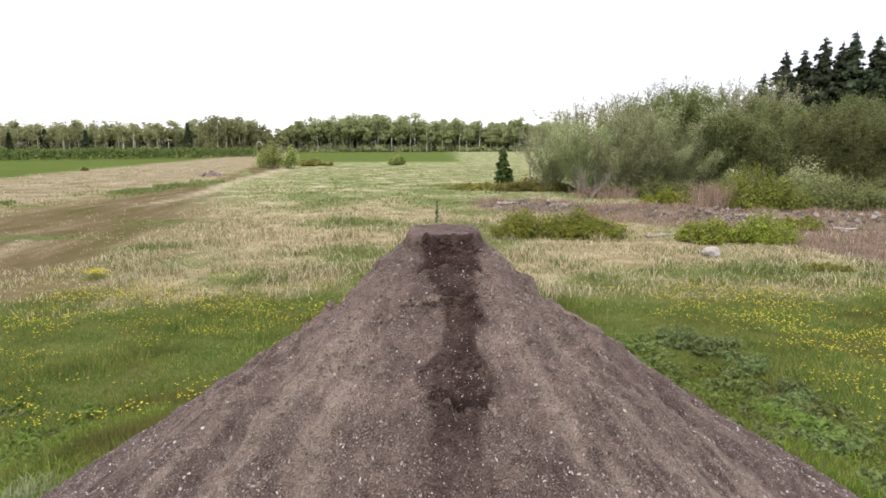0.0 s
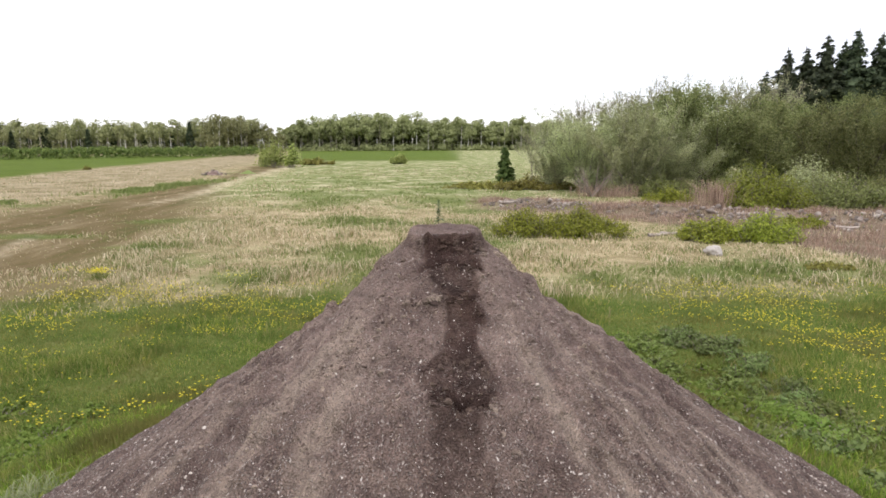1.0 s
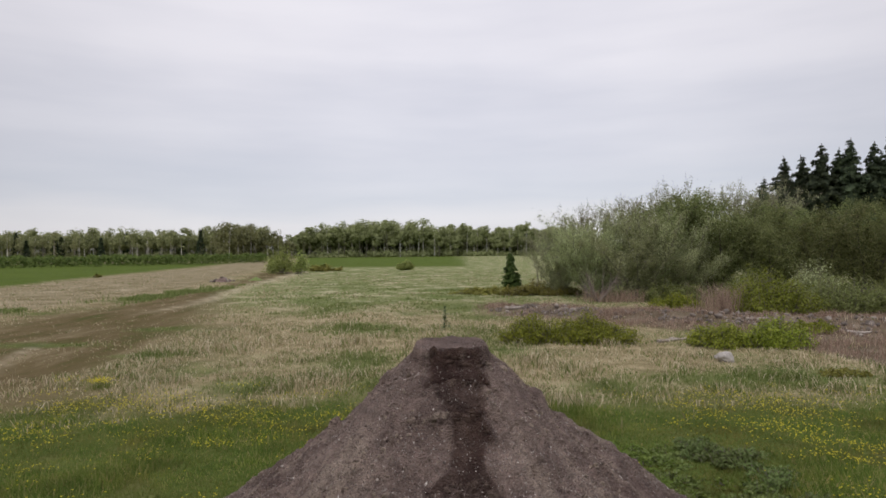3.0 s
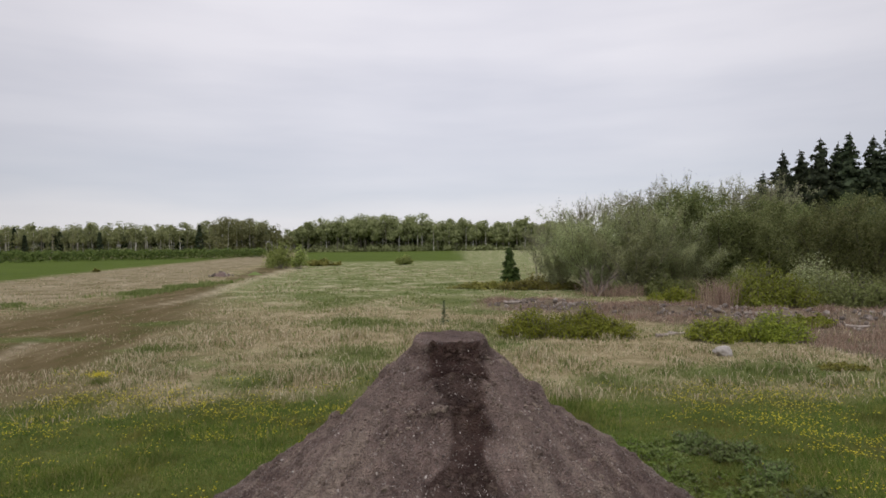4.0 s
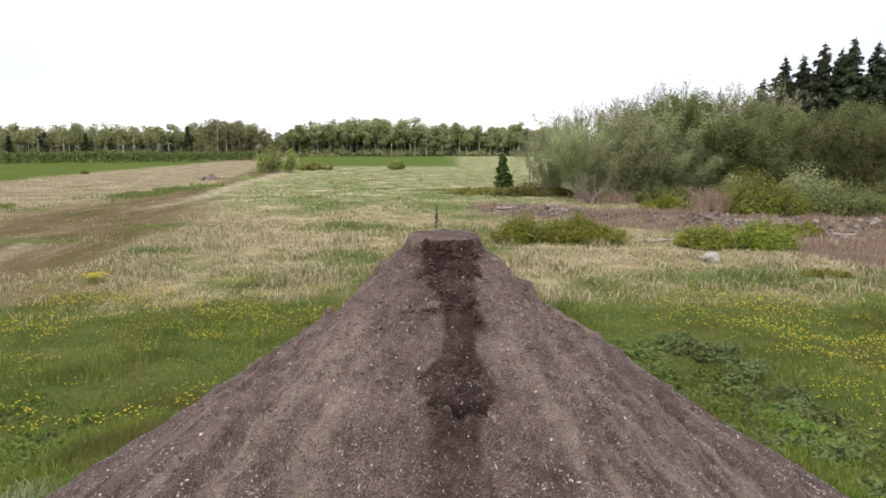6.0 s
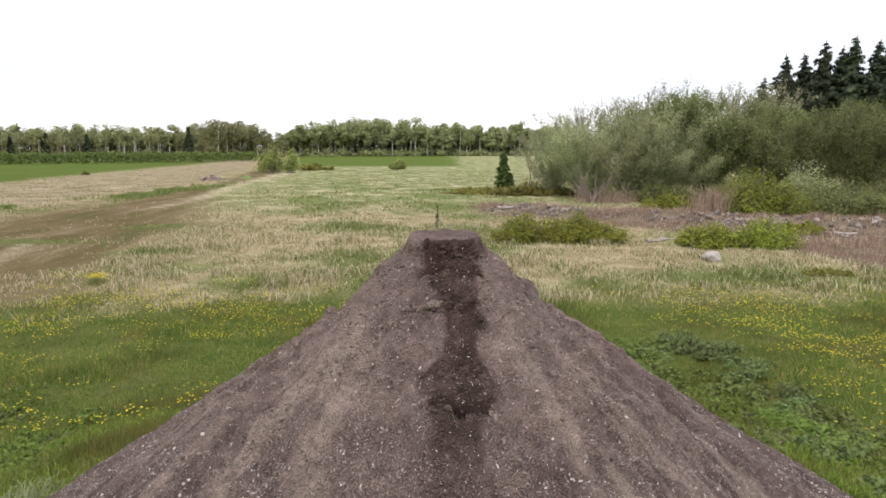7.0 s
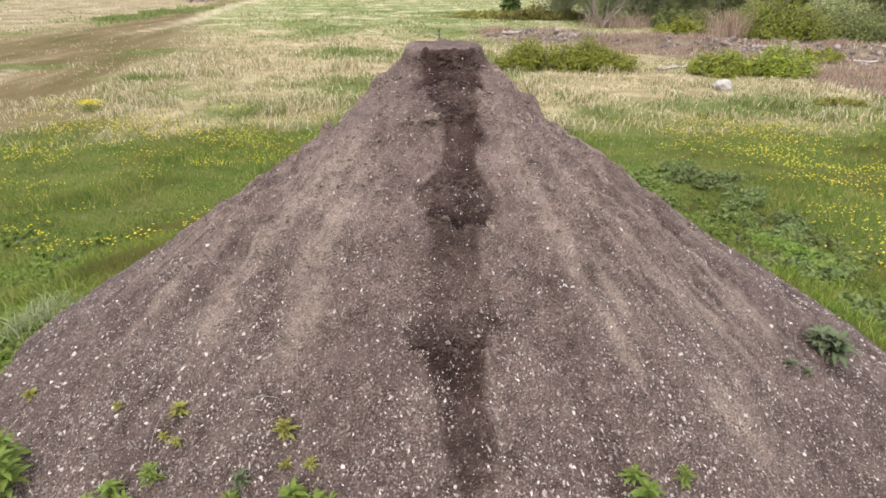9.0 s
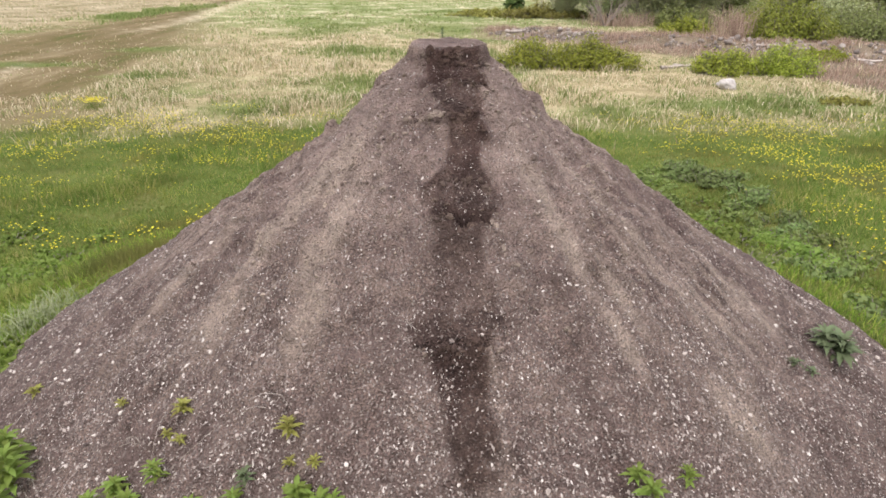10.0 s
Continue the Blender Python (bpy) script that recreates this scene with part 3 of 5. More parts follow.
# damp trodden earth, with crease shade of the footholds and other dark marks painted in
def damp_shade_weight(x, y):
    ys, xs, ws = (np.array([row[k] for row in TRACK]) for k in range(3))
    rag = value_noise(x, y, 13, 91, 5) * 0.040
    off = np.abs(x - np.interp(y, ys, xs) + rag * 0.6) - np.interp(y, ys, ws)
    w = smooth(0.022, -0.022, off + rag) * smooth(1.44, 1.49, y) * smooth(2.73, 2.70, y)
    w = w * np.clip(1.0 + 0.35 * value_noise(x, y, 22, 93), 0.6, 1.0)
    # strongest at the footholds, which paints the shade of their creases
    faded = np.interp(y, [1.45, 1.66, 1.70, 1.80, 1.83, 1.88, 1.93, 2.03, 2.07, 2.10, 2.13, 2.17, 2.24, 2.27, 2.45, 2.49, 2.57, 2.60, 2.69], [0.85, 0.85, 0.92, 0.95, 0.75, 0.68, 0.42, 0.56, 0.66, 0.72, 0.95, 0.72, 0.66, 0.92, 0.95, 0.82, 0.9, 1.0, 0.95])
    top = 0.22 * smooth(0.10, -0.02, np.abs(x) - 0.12) * smooth(2.68, 2.72, y) * smooth(3.2, 3.05, y)
    # five small dark spots, with no dip in the mound under them
    dark_spot = np.zeros_like(x)
    for hx, hy, hr in ((-0.20, 2.19, 0.05), (-0.24, 2.36, 0.035), (0.13, 2.86, 0.05), (0.30, 2.35, 0.03), (-0.13, 2.47, 0.03)):
        dark_spot = np.maximum(dark_spot, np.exp(-((x - hx) ** 2 + (y - hy) ** 2) / hr ** 2) * smooth(-0.2, 0.4, value_noise(x, y, 30, 95)))
    # dark ring along the rim of the flat top
    edge = 0.5 * smooth(0.03, 0.0, np.abs(np.hypot(np.maximum(np.abs(x) - 0.06, 0), np.maximum(np.abs(y - HEAP[1]) - 0.10, 0)) - 0.115))
    return np.clip(np.maximum(np.maximum(w * faded, top), np.maximum(dark_spot * 0.7, edge)), 0, 1)


SAND = ((0.38, 2.20, 0.24, 0.043), (0.44, 2.10, 0.12, 0.048), (0.61, 2.02, 0.16, 0.033), (0.60, 1.88, 0.12, 0.033), (1.16, 2.42, 0.24, 0.048), (1.24, 2.30, 0.12, 0.067), (1.02, 1.78, 0.14, 0.095),
        (-0.47, 1.90, 0.12, 0.057), (-0.56, 2.32, 0.31, 0.048), (-0.42, 2.14, 0.19, 0.057), (-0.40, 2.38, 0.14, 0.038), (-0.82, 2.04, 0.12, 0.095))  # x, y, length, width


def sandy_weight(x, y):
    """Pale dry sand: thin runs down the flanks and fans that have slid."""
    r, a = np.hypot(x - HEAP[0], y - HEAP[1]), np.arctan2(x - HEAP[0], -(y - HEAP[1]))
    sandy = smooth(0.12, 0.55, value_noise(a * 8.5 + 0.5 * value_noise(x, y, 1.5, 101), r * 0.9, 1.0, 103) + 0.5 * value_noise(x, y, 3.2, 107)) * smooth(0.25, 0.6, r) * smooth(2.2, 1.2, r) * 0.26
    fine = value_noise(a * 34.0 + value_noise(x, y, 4, 111), r * 1.6, 1.0, 113)
    flank = 0.12 + 0.88 * smooth(0.40, 0.85, np.abs(a))
    sandy = np.clip(sandy + 0.48 * flank * smooth(-0.05, 0.35, fine) * smooth(0.35, 0.7, r) * smooth(1.75, 1.15, r), 0, 0.9)
    for sx, sy, length, wide in SAND:
        ux, uy = unit(np.array([sx - HEAP[0], sy - HEAP[1]]))
        along, across = (x - sx) * ux + (y - sy) * uy, (x - sx) * -uy + (y - sy) * ux
        patch = np.exp(-(along / length) ** 2 - (across / wide) ** 2) * (1.0 + 0.4 * value_noise(x, y, 14, 109))
        sandy = np.maximum(sandy, np.clip(patch, 0, 0.70))
    return sandy


def build_heap():
    rr = np.concatenate([np.linspace(0.010, 1.75, 215), np.linspace(1.77, 2.9, 45), np.linspace(2.96, 4.2, 16)])
    n = 560
    s = np.linspace(-1, 1, n, endpoint=False)
    az = np.pi * (0.55 * s + 0.45 * s ** 3)  # closer rows on the front
    x = np.append((rr[:, None] * np.sin(az)).ravel(), 0.0) + HEAP[0]
    y = np.append((-rr[:, None] * np.cos(az)).ravel(), 0.0) + HEAP[1]
    z = heap_z(x, y)
    i, j = np.meshgrid(np.arange(len(rr) - 1), np.arange(n), indexing="ij")
    i, j = i.ravel(), j.ravel()
    k = (j + 1) % n
    quad = np.stack([i * n + j, (i + 1) * n + j, (i + 1) * n + k, i * n + k], 1)
    tri = np.concatenate([quad[:, [0, 1, 2]], quad[:, [0, 2, 3]]])
    j = np.arange(n)
    tri = np.concatenate([tri, np.stack([np.full(n, len(x) - 1), j, (j + 1) % n], 1)])
    r = np.hypot(x - HEAP[0], y - HEAP[1])
    sandy = sandy_weight(x, y)
    me = mesh_of("soil", np.stack([x, y, z], 1), tri, [SOIL], shade=True,
                 values={"damp_shade": damp_shade_weight(x, y), "sandy": sandy, "grit": smooth(0.1, 1.3, r) * (1 - 0.75 * sandy)})
    ob = tagged(new("soil_mound", me), "tall heap of dark gravelly soil with damp trodden line", "gravel heap")
    return ob


heap = build_heap()

# ---- trees, bushes and woods ----


def sway(rng, d, amount):
    return unit(d + rng.normal(size=3) * amount)


def grow(rng, start, d, length, radius, steps, rise, wander):
    """A bending limb: list of (point, radius, direction)."""
    out, p = [(start, radius, d)], start
    for k in range(steps):
        d = unit(sway(rng, d, wander) + np.array([0, 0, rise]))
        p = p + d * length / steps
        out.append((p, radius * (1 - 0.85 * (k + 1) / steps), d))
    return out


def limb_segments(limb):
    return [(a[0], b[0], a[1], b[1]) for a, b in zip(limb, limb[1:])]


def woody(seed, stems, height, radius, lean, sides, twigs, side_len, leaf_n, leaf_size, low=0.25, rise=0.18, leaf_spread=0.18, bare_top=0.0, wander=0.12):
    """Trunk and crown meshes' arrays of a many-stemmed bush or a tree."""
    rng = np.random.default_rng(seed)
    thick, thin, points, ways = [], [], [], []
    for s in range(stems):
        turn = s * TURN / stems + rng.uniform(-0.4, 0.4)
        out = rng.uniform(0.25, 1.0) * lean
        d = unit(np.array([math.cos(turn) * out, math.sin(turn) * out, 1.0]))
        foot = np.array([math.cos(turn), math.sin(turn), 0]) * rng.uniform(0, 0.08 * height if lean > 0.4 else 0.0)
        stem = grow(rng, foot, d, height * rng.uniform(0.75, 1.08), radius * rng.uniform(0.7, 1.1), 7, 0.05, wander * 0.7)
        thick += limb_segments(stem)
        for k in range(sides):
            at = low + (1 - low) * (k + rng.uniform(0, 1)) / sides
            i = min(int(at * 7), 6)
            p = stem[i][0] + (stem[i + 1][0] - stem[i][0]) * (at * 7 - i)
            t = rng.uniform(0, TURN)
            d2 = unit(stem[i][2] * 0.7 + np.array([math.cos(t), math.sin(t), 0.15]))
            ln = side_len * height * rng.uniform(0.6, 1.2) * (1.15 - 0.75 * at)
            limb = grow(rng, p, d2, ln, stem[i][1] * 0.45 + 0.004, 4, rise, wander)
            thick += limb_segments(limb)
            for q in range(twigs):
                j = rng.integers(1, 5)
                t2 = unit(limb[j][2] + rng.normal(size=3) * 0.7)
                twig = grow(rng, limb[j][0], t2, ln * rng.uniform(0.3, 0.7), 0.017, 2, rise, wander)
                thin += limb_segments(twig)
                top_share = max(0.0, (twig[-1][0][2] / height - 0.72) / 0.3) * bare_top
                m = int(leaf_n * rng.uniform(0.5, 1.3) * (1 - min(top_share, 0.97)))
                if m:
                    u = rng.uniform(0, 1, (m, 1))
                    off = rng.normal(size=(m, 3)) * leaf_spread * (0.4 + u)
                    points.append(twig[0][0] * (1 - u) + twig[-1][0] * u + off)
                    ways.append(unit(off) * 0.6 + unit(points[-1] - np.array([0, 0, 0.4 * height])) * 0.6 + np.array([0, 0, 0.55]))
    tv, tf = tubes(thick, 5)
    wv, wf = tubes(thin, 3)
    points = np.concatenate(points)
    points[:, 2] = np.abs(points[:, 2] - 0.05) + 0.05
    lv, lf = leaf_slips(points, leaf_size, rng, 1.5, np.concatenate(ways))
    return (tv, tf), (wv, wf), (lv, lf)


def forked(seed, stems, height, radius, leaf_n, leaf_size, spread=0.42, levels=4):
    """A slender tree whose stems fork again and again into a fine vase of twigs."""
    rng = np.random.default_rng(seed)
    thick, thin, points = [], [], []

    def fork(p, d, length, r, level):
        limb = grow(rng, p, d, length, r, 3, 0.10, 0.10)
        limb = [(q, max(r * (1 - 0.14 * k), 0.008), w) for k, (q, _, w) in enumerate(limb)]
        (thick if level < 3 else thin).extend(limb_segments(limb))
        if level >= levels:
            m = rng.poisson(leaf_n)
            u = rng.uniform(0, 1, (m, 1))
            points.append(p * (1 - u) + limb[-1][0] * u + rng.normal(size=(m, 3)) * 0.09)
            return
        for k in range(3 if level < 2 else 4):
            at = limb[-1] if k < 2 else limb[rng.integers(1, 3)]
            fork(at[0], unit(at[2] + rng.normal(size=3) * np.array([spread, spread, 0.15])), length * rng.uniform(0.52, 0.74), at[1] * 0.66, level + 1)

    for s in range(stems):
        t = s * TURN / stems + rng.uniform(-0.5, 0.5)
        foot = np.array([math.cos(t), math.sin(t), 0]) * 0.25
        fork(foot, unit(np.array([math.cos(t) * 0.14, math.sin(t) * 0.14, 1.0])), height * rng.uniform(0.40, 0.47), radius, 0)
    points = np.concatenate(points)
    tv, tf = tubes(thick, 5)
    wv, wf = tubes(thin, 3)
    return (tv, tf), (wv, wf), leaf_slips(points, leaf_size, rng)


def tree_parts(arrays, bark_mat, leaf_mat, twig_mat=None):
    (tv, tf), (wv, wf), (lv, lf) = arrays
    return [("trunk", mesh_of("trunk", tv, tf, [bark_mat], shade=True)), ("twig_spray", mesh_of("twig_spray", wv, wf, [twig_mat or bark_mat])),
            ("crown", mesh_of("crown", lv, lf, [leaf_mat]))]


def plant_tree(name, parts, x, y, turn, size, label, category, group=""):
    ob = base(name, x, y, None, turn, size)
    for key, me in parts:
        made = child(key, me, ob)
        if key in ("twig_spray", "stem_spray", "bough_spray"):
            tagged(made, kind="stuff")
    return tagged(ob, label, category, group)


def spruce_parts(seed, height, spread, rows, mat, dense=12, shag=0.5, skirt=0.06, taper=0.95):
    """Conifer: trunk and ragged whorls of drooping boughs hung with needle sprays."""
    rng = np.random.default_rng(seed)
    trunk = grow(rng, np.zeros(3), np.array([0, 0, 1.0]), height, height * 0.014 + 0.02, 10, 0.3, 0.01)
    boughs, sprays, ways = [], [], []
    lopsided = rng.uniform(0, TURN)
    for k in range(rows):
        at = skirt + (0.985 - skirt) * (k + rng.uniform(-0.45, 0.45)) / rows
        reach = spread * (1 - at) ** taper * rng.uniform(0.78, 1.1) + 0.01 * spread
        for q in range(rng.integers(4, 8)):
            t = rng.uniform(0, TURN)
            ln = reach * rng.uniform(0.25, 1.25) * (1 + 0.16 * math.cos(t - lopsided))
            d = np.array([math.cos(t), math.sin(t), 0.0])
            p0 = np.array([0, 0, at * height])
            p1 = p0 + d * ln * 0.6 + np.array([0, 0, -0.42 * ln * shag + 0.02 * ln])
            p2 = p0 + d * ln + np.array([0, 0, -0.52 * ln * shag])
            boughs += [(p0, p1, 0.03 * ln * 0.4 + 0.004, 0.008), (p1, p2, 0.008, 0.003)]
            m = max(4, int(dense * ln / spread * 2))
            u = rng.uniform(0.08, 1.0, (m, 1))
            mid = np.where(u < 0.6, p0 + (p1 - p0) * u / 0.6, p1 + (p2 - p1) * (u - 0.6) / 0.4)
            across = np.array([-d[1], d[0], 0]) * rng.normal(size=(m, 1)) * ln * 0.15 * (1.2 - u)
            hang = np.zeros((m, 3))
            hang[:, 2] = -np.abs(rng.normal(size=m)) * (0.05 * ln + 0.10 * spread * shag * (1 - at))
            sprays.append((mid + across + hang, np.full((m, 1), min(1.0, 0.3 + 1.3 * ln / spread))))
            ways.append(np.tile(d * 0.9 + np.array([0, 0, 0.6]), (m, 1)))
    pts = np.concatenate([s[0] for s in sprays])
    tv, tf = tubes(limb_segments(trunk), 6)
    bv, bf = tubes(boughs, 3)
    grain = np.concatenate([s[1] for s in sprays])
    lv, lf = leaf_slips(pts, grain * 1.25 * spread * (0.055 if height > 5 else 0.085), rng, 2.2, np.concatenate(ways), 0.5)
    return [("trunk", mesh_of("trunk", tv, tf, [DARKBARK], shade=True)), ("bough_spray", mesh_of("bough_spray", bv, bf, [DARKBARK])), ("crown", mesh_of("crown", lv, lf, [mat]))]


def low_bush_parts(seed, width, depth, height, leaf_n, leaf_size, mat, lumps=15):
    """Spreading bush: many leafy shoots in uneven lumps, lower towards the rim."""
    rng = np.random.default_rng(seed)
    stems, points, ways = [], [], []
    mounds = []
    for _ in range(lumps):
        t, q = rng.uniform(0, TURN), math.sqrt(rng.uniform(0, 1)) * 0.40
        mounds.append((math.cos(t) * q * width, math.sin(t) * q * depth, (1.08 - 1.5 * q) * rng.uniform(0.62, 1.05), rng.uniform(0.11, 0.22)))
    shoots = leaf_n // 14
    for _ in range(shoots):
        mx, my, mh, mr = mounds[rng.integers(len(mounds))]
        t, q = rng.uniform(0, TURN), math.sqrt(rng.uniform(0, 1)) * rng.uniform(0.8, 1.15)
        dx, dy = math.cos(t) * q, math.sin(t) * q
        x, y = mx + dx * mr * width, my + dy * mr * depth
        roof = height * mh * math.sqrt(max(0.05, 1 - 0.85 * q * q))
        tip = np.array([x, y, roof * (rng.uniform(0.72, 1.05) if rng.uniform() < 0.8 else rng.uniform(0.3, 1.22))])
        foot = np.array([x * 0.72, y * 0.72, 0.0])
        stems.append((foot, tip, 0.008, 0.003))
        u = rng.uniform(0.3, 1.05, (14, 1)) ** 0.8
        off = rng.normal(size=(14, 3))
        points.append(foot * (1 - u) + tip * u + off * np.array([0.07, 0.07, 0.05]) * height)
        ways.append(np.array([dx * 0.9, dy * 0.9, 0.75]) + unit(off) * 0.35)
    sv, sf = tubes(stems, 3)
    pts = np.concatenate(points)
    pts[:, 2] = np.maximum(pts[:, 2], 0.02)
    lv, lf = leaf_quads(pts, leaf_size, rng, 0.0, 1.6, np.concatenate(ways))
    return [("stem_spray", mesh_of("stem_spray", sv, sf, [TWIG])), ("crown", mesh_of("crown", lv, lf, [mat]))]


def far_wood(name, label, seed, row, deep, step, tall, mat, birch_share=0.5, dark_share=0.0, leaf=0.62, leaf_n=420, bushy=0.8, crown_at=0.60, wide=0.13):
    """A distant wood as one piece: pale trunks under rounded, gappy crowns."""
    rng = np.random.default_rng(seed)
    pts, ways, pale, dark, needles = [], [], [], [], []
    (x0, y0), (x1, y1) = row
    length = math.hypot(x1 - x0, y1 - y0)
    nx, ny = -(y1 - y0) / length, (x1 - x0) / length
    for line in range(deep):
        count = int(length / step)
        for k in range(count):
            u = (k + rng.uniform(-0.4, 0.4)) / count
            off = (line + rng.uniform(-0.3, 0.3)) * step * 1.1
            x, y = x0 + (x1 - x0) * u + nx * off, y0 + (y1 - y0) * u + ny * off
            h = np.interp(u, [t[0] for t in tall], [t[1] for t in tall]) * rng.uniform(0.72, 1.08)
            z = float(ground_z(np.float64(x), np.float64(y)))
            foot = np.array([x, y, z - 0.1])
            if rng.uniform() < dark_share:
                m = 260
                a = rng.uniform(0.12, 1, m) ** 0.8
                t = rng.uniform(0, TURN, m)
                w = (1.03 - a) * h * 0.19 * rng.uniform(0.5, 1.1, m)
                needles.append(np.stack([x + np.cos(t) * w, y + np.sin(t) * w, z + a * h * 0.92], 1))
                dark.append((foot, foot + [0, 0, h * 0.9], 0.16, 0.04))
                continue
            lean = rng.normal(size=2) * 0.03 * h
            top = foot + np.array([lean[0], lean[1], h])
            kind = pale if rng.uniform() < birch_share else dark
            kind.append((foot, foot + (top - foot) * 0.55, 0.18, 0.13))
            kind.append((foot + (top - foot) * 0.55, top, 0.13, 0.04))
            # rounded crown: lumps of leaves round the upper stem, thin or full
            m = int(leaf_n * rng.uniform(0.35, 1.25))
            count_l = rng.integers(6, 11)
            rise = rng.uniform(-0.55, 1.0, count_l)
            turn = rng.uniform(0, TURN, count_l)
            out = np.sqrt(np.clip(1.02 - rise ** 2, 0.05, 1)) * rng.uniform(0.3, 1.0, count_l)
            lumps = np.stack([np.cos(turn) * out * wide, np.sin(turn) * out * wide, rise * (0.94 - crown_at)], 1) * h
            pick = lumps[rng.integers(0, count_l, m)]
            c = foot + (top - foot) * crown_at
            loose = rng.normal(size=(m, 3))
            loose = unit(loose) * np.minimum(np.linalg.norm(loose, axis=1, keepdims=True), 1.7)
            pts.append(c + pick + loose * np.array([0.070, 0.070, 0.055]) * h)
            ways.append(unit(pick + np.array([0, 0, 0.02 * h])) * 0.5 + unit(loose) * 0.7 + np.array([0, -0.25, 0.5]))
            low = int(leaf_n * bushy * max(0.0, rng.normal(0.25 if line == 0 else 0.45 if line < deep - 3 else 1.1, 0.4)))
            if low:
                q = rng.normal(size=(low, 3))
                tall_low = h * (rng.uniform(0.06, 0.22) if line == 0 else rng.uniform(0.08, 0.30) if line < deep - 3 else rng.uniform(0.35, 0.6))
                pts.append(np.array([x, y, z + tall_low * 0.5]) + q * np.array([2.1, 2.1, tall_low * 0.35]))
                pts[-1][:, 2] = np.maximum(pts[-1][:, 2], z + 0.05)
                ways.append(unit(q) * 0.8 + np.array([0, -0.2, 0.5]))
    verts, faces, slots, count = [], [], [], 0
    leaves = [leaf_slips(np.concatenate(pts), leaf * 1.15, rng, 1.3, np.concatenate(ways), 0.4) + (0,)]
    if needles:
        leaves.append(leaf_quads(np.concatenate(needles), 0.8, rng, 0.4, 1.8) + (3,))
    for kind, slot in ((pale, 1), (dark, 2)):
        if kind:
            v, q = tubes(kind, 3)
            leaves.append((v, np.concatenate([q[:, [0, 1, 2]], q[:, [0, 2, 3]]]), slot))
    for v, f, slot in leaves:
        verts.append(v)
        faces.append(f + count)
        slots.append(np.full(len(f), slot))
        count += len(v)
    me = mesh_of(name, np.concatenate(verts), np.concatenate(faces), [mat, BIRCH, TWIG, NEEDLE], np.concatenate(slots))
    return tagged(new(name, me), label, "woods", kind="stuff")


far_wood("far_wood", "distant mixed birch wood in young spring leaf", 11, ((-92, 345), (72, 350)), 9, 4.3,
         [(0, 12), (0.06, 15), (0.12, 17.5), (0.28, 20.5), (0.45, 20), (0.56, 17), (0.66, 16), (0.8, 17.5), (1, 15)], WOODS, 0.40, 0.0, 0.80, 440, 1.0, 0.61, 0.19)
far_wood("far_birch_wood", "distant thin birch and spruce wood behind the hedge", 12, ((-262, 268), (-88, 318)), 9, 4.4,
         [(0, 15.5), (0.3, 14.5), (0.55, 15), (0.8, 15.5), (0.92, 17), (1, 17)], BIRCHWOOD, 0.8, 0.10, 0.70, 260, 1.1, 0.64, 0.13)
far_wood("far_spruce_wood", "distant dark spruces mixed with birches", 15, ((-262, 258), (-165, 286)), 2, 5.2, [(0, 14.5), (0.6, 14), (1, 13)], BIRCHWOOD, 0.6, 0.26, 0.60, 160, 0.6, 0.68, 0.10)
far_wood("far_birch_wood", "low distant wood edge with tall birches", 13, ((-105, 300), (-78, 330)), 3, 4.0, [(0, 18), (0.55, 17), (1, 9)], BIRCHWOOD, 0.9, 0.0, 0.62, 380, 1.0, 0.64, 0.13)


def build_hedge():
    rng = np.random.default_rng(14)
    n = 30000
    u = rng.uniform(0, 1, n)
    x0, y0, x1, y1 = -125.0, 124.0, -54.0, 186.0
    across = rng.normal(size=n) * 1.0
    x = x0 + (x1 - x0) * u + across * 0.65
    y = y0 + (y1 - y0) * u - across * 0.75
    h = 2.6 + 0.5 * value_noise(u * 60, u * 0, 1.0, 15) + 0.4 * value_noise(u * 300, u * 0, 1.0, 16)
    z = np.sqrt(rng.uniform(0, 1, n)) * h * np.clip(1.15 - 0.12 * across ** 2, 0.3, 1)
    v, f = leaf_quads(np.stack([x, y, z + ground_z(x, y)], 1), 0.26, rng, 0.0, 1.6, np.stack([across * 0.5, -across * 0.6 - 0.2, 0.3 + z / 3], 1))
    tagged(new("hedge", mesh_of("hedge", v, f, [HEDGE])), "long dark green hedge along the crop field", "hedge", kind="stuff")


build_hedge()

willow_kinds = [tree_parts(woody(100 + s, 15, 5.6, 0.040, 0.85, 9, 7, 0.24, 40, 0.062, 0.04, 0.22, 0.20, 0.82, 0.15), TWIG, WILLOW) for s in range(2)]
thicket_kinds = [tree_parts(woody(110 + s, 6, 6.0, 0.06, 0.6, 11, 6, 0.28, 60, 0.080, 0.02, 0.14, 0.24, 0.1), DARKBARK, THICKET) for s in range(3)]
bare_kinds = [tree_parts(forked(120 + s, 4, 7.6, 0.07, 4, 0.085), TWIG, BUDDING) for s in range(3)]

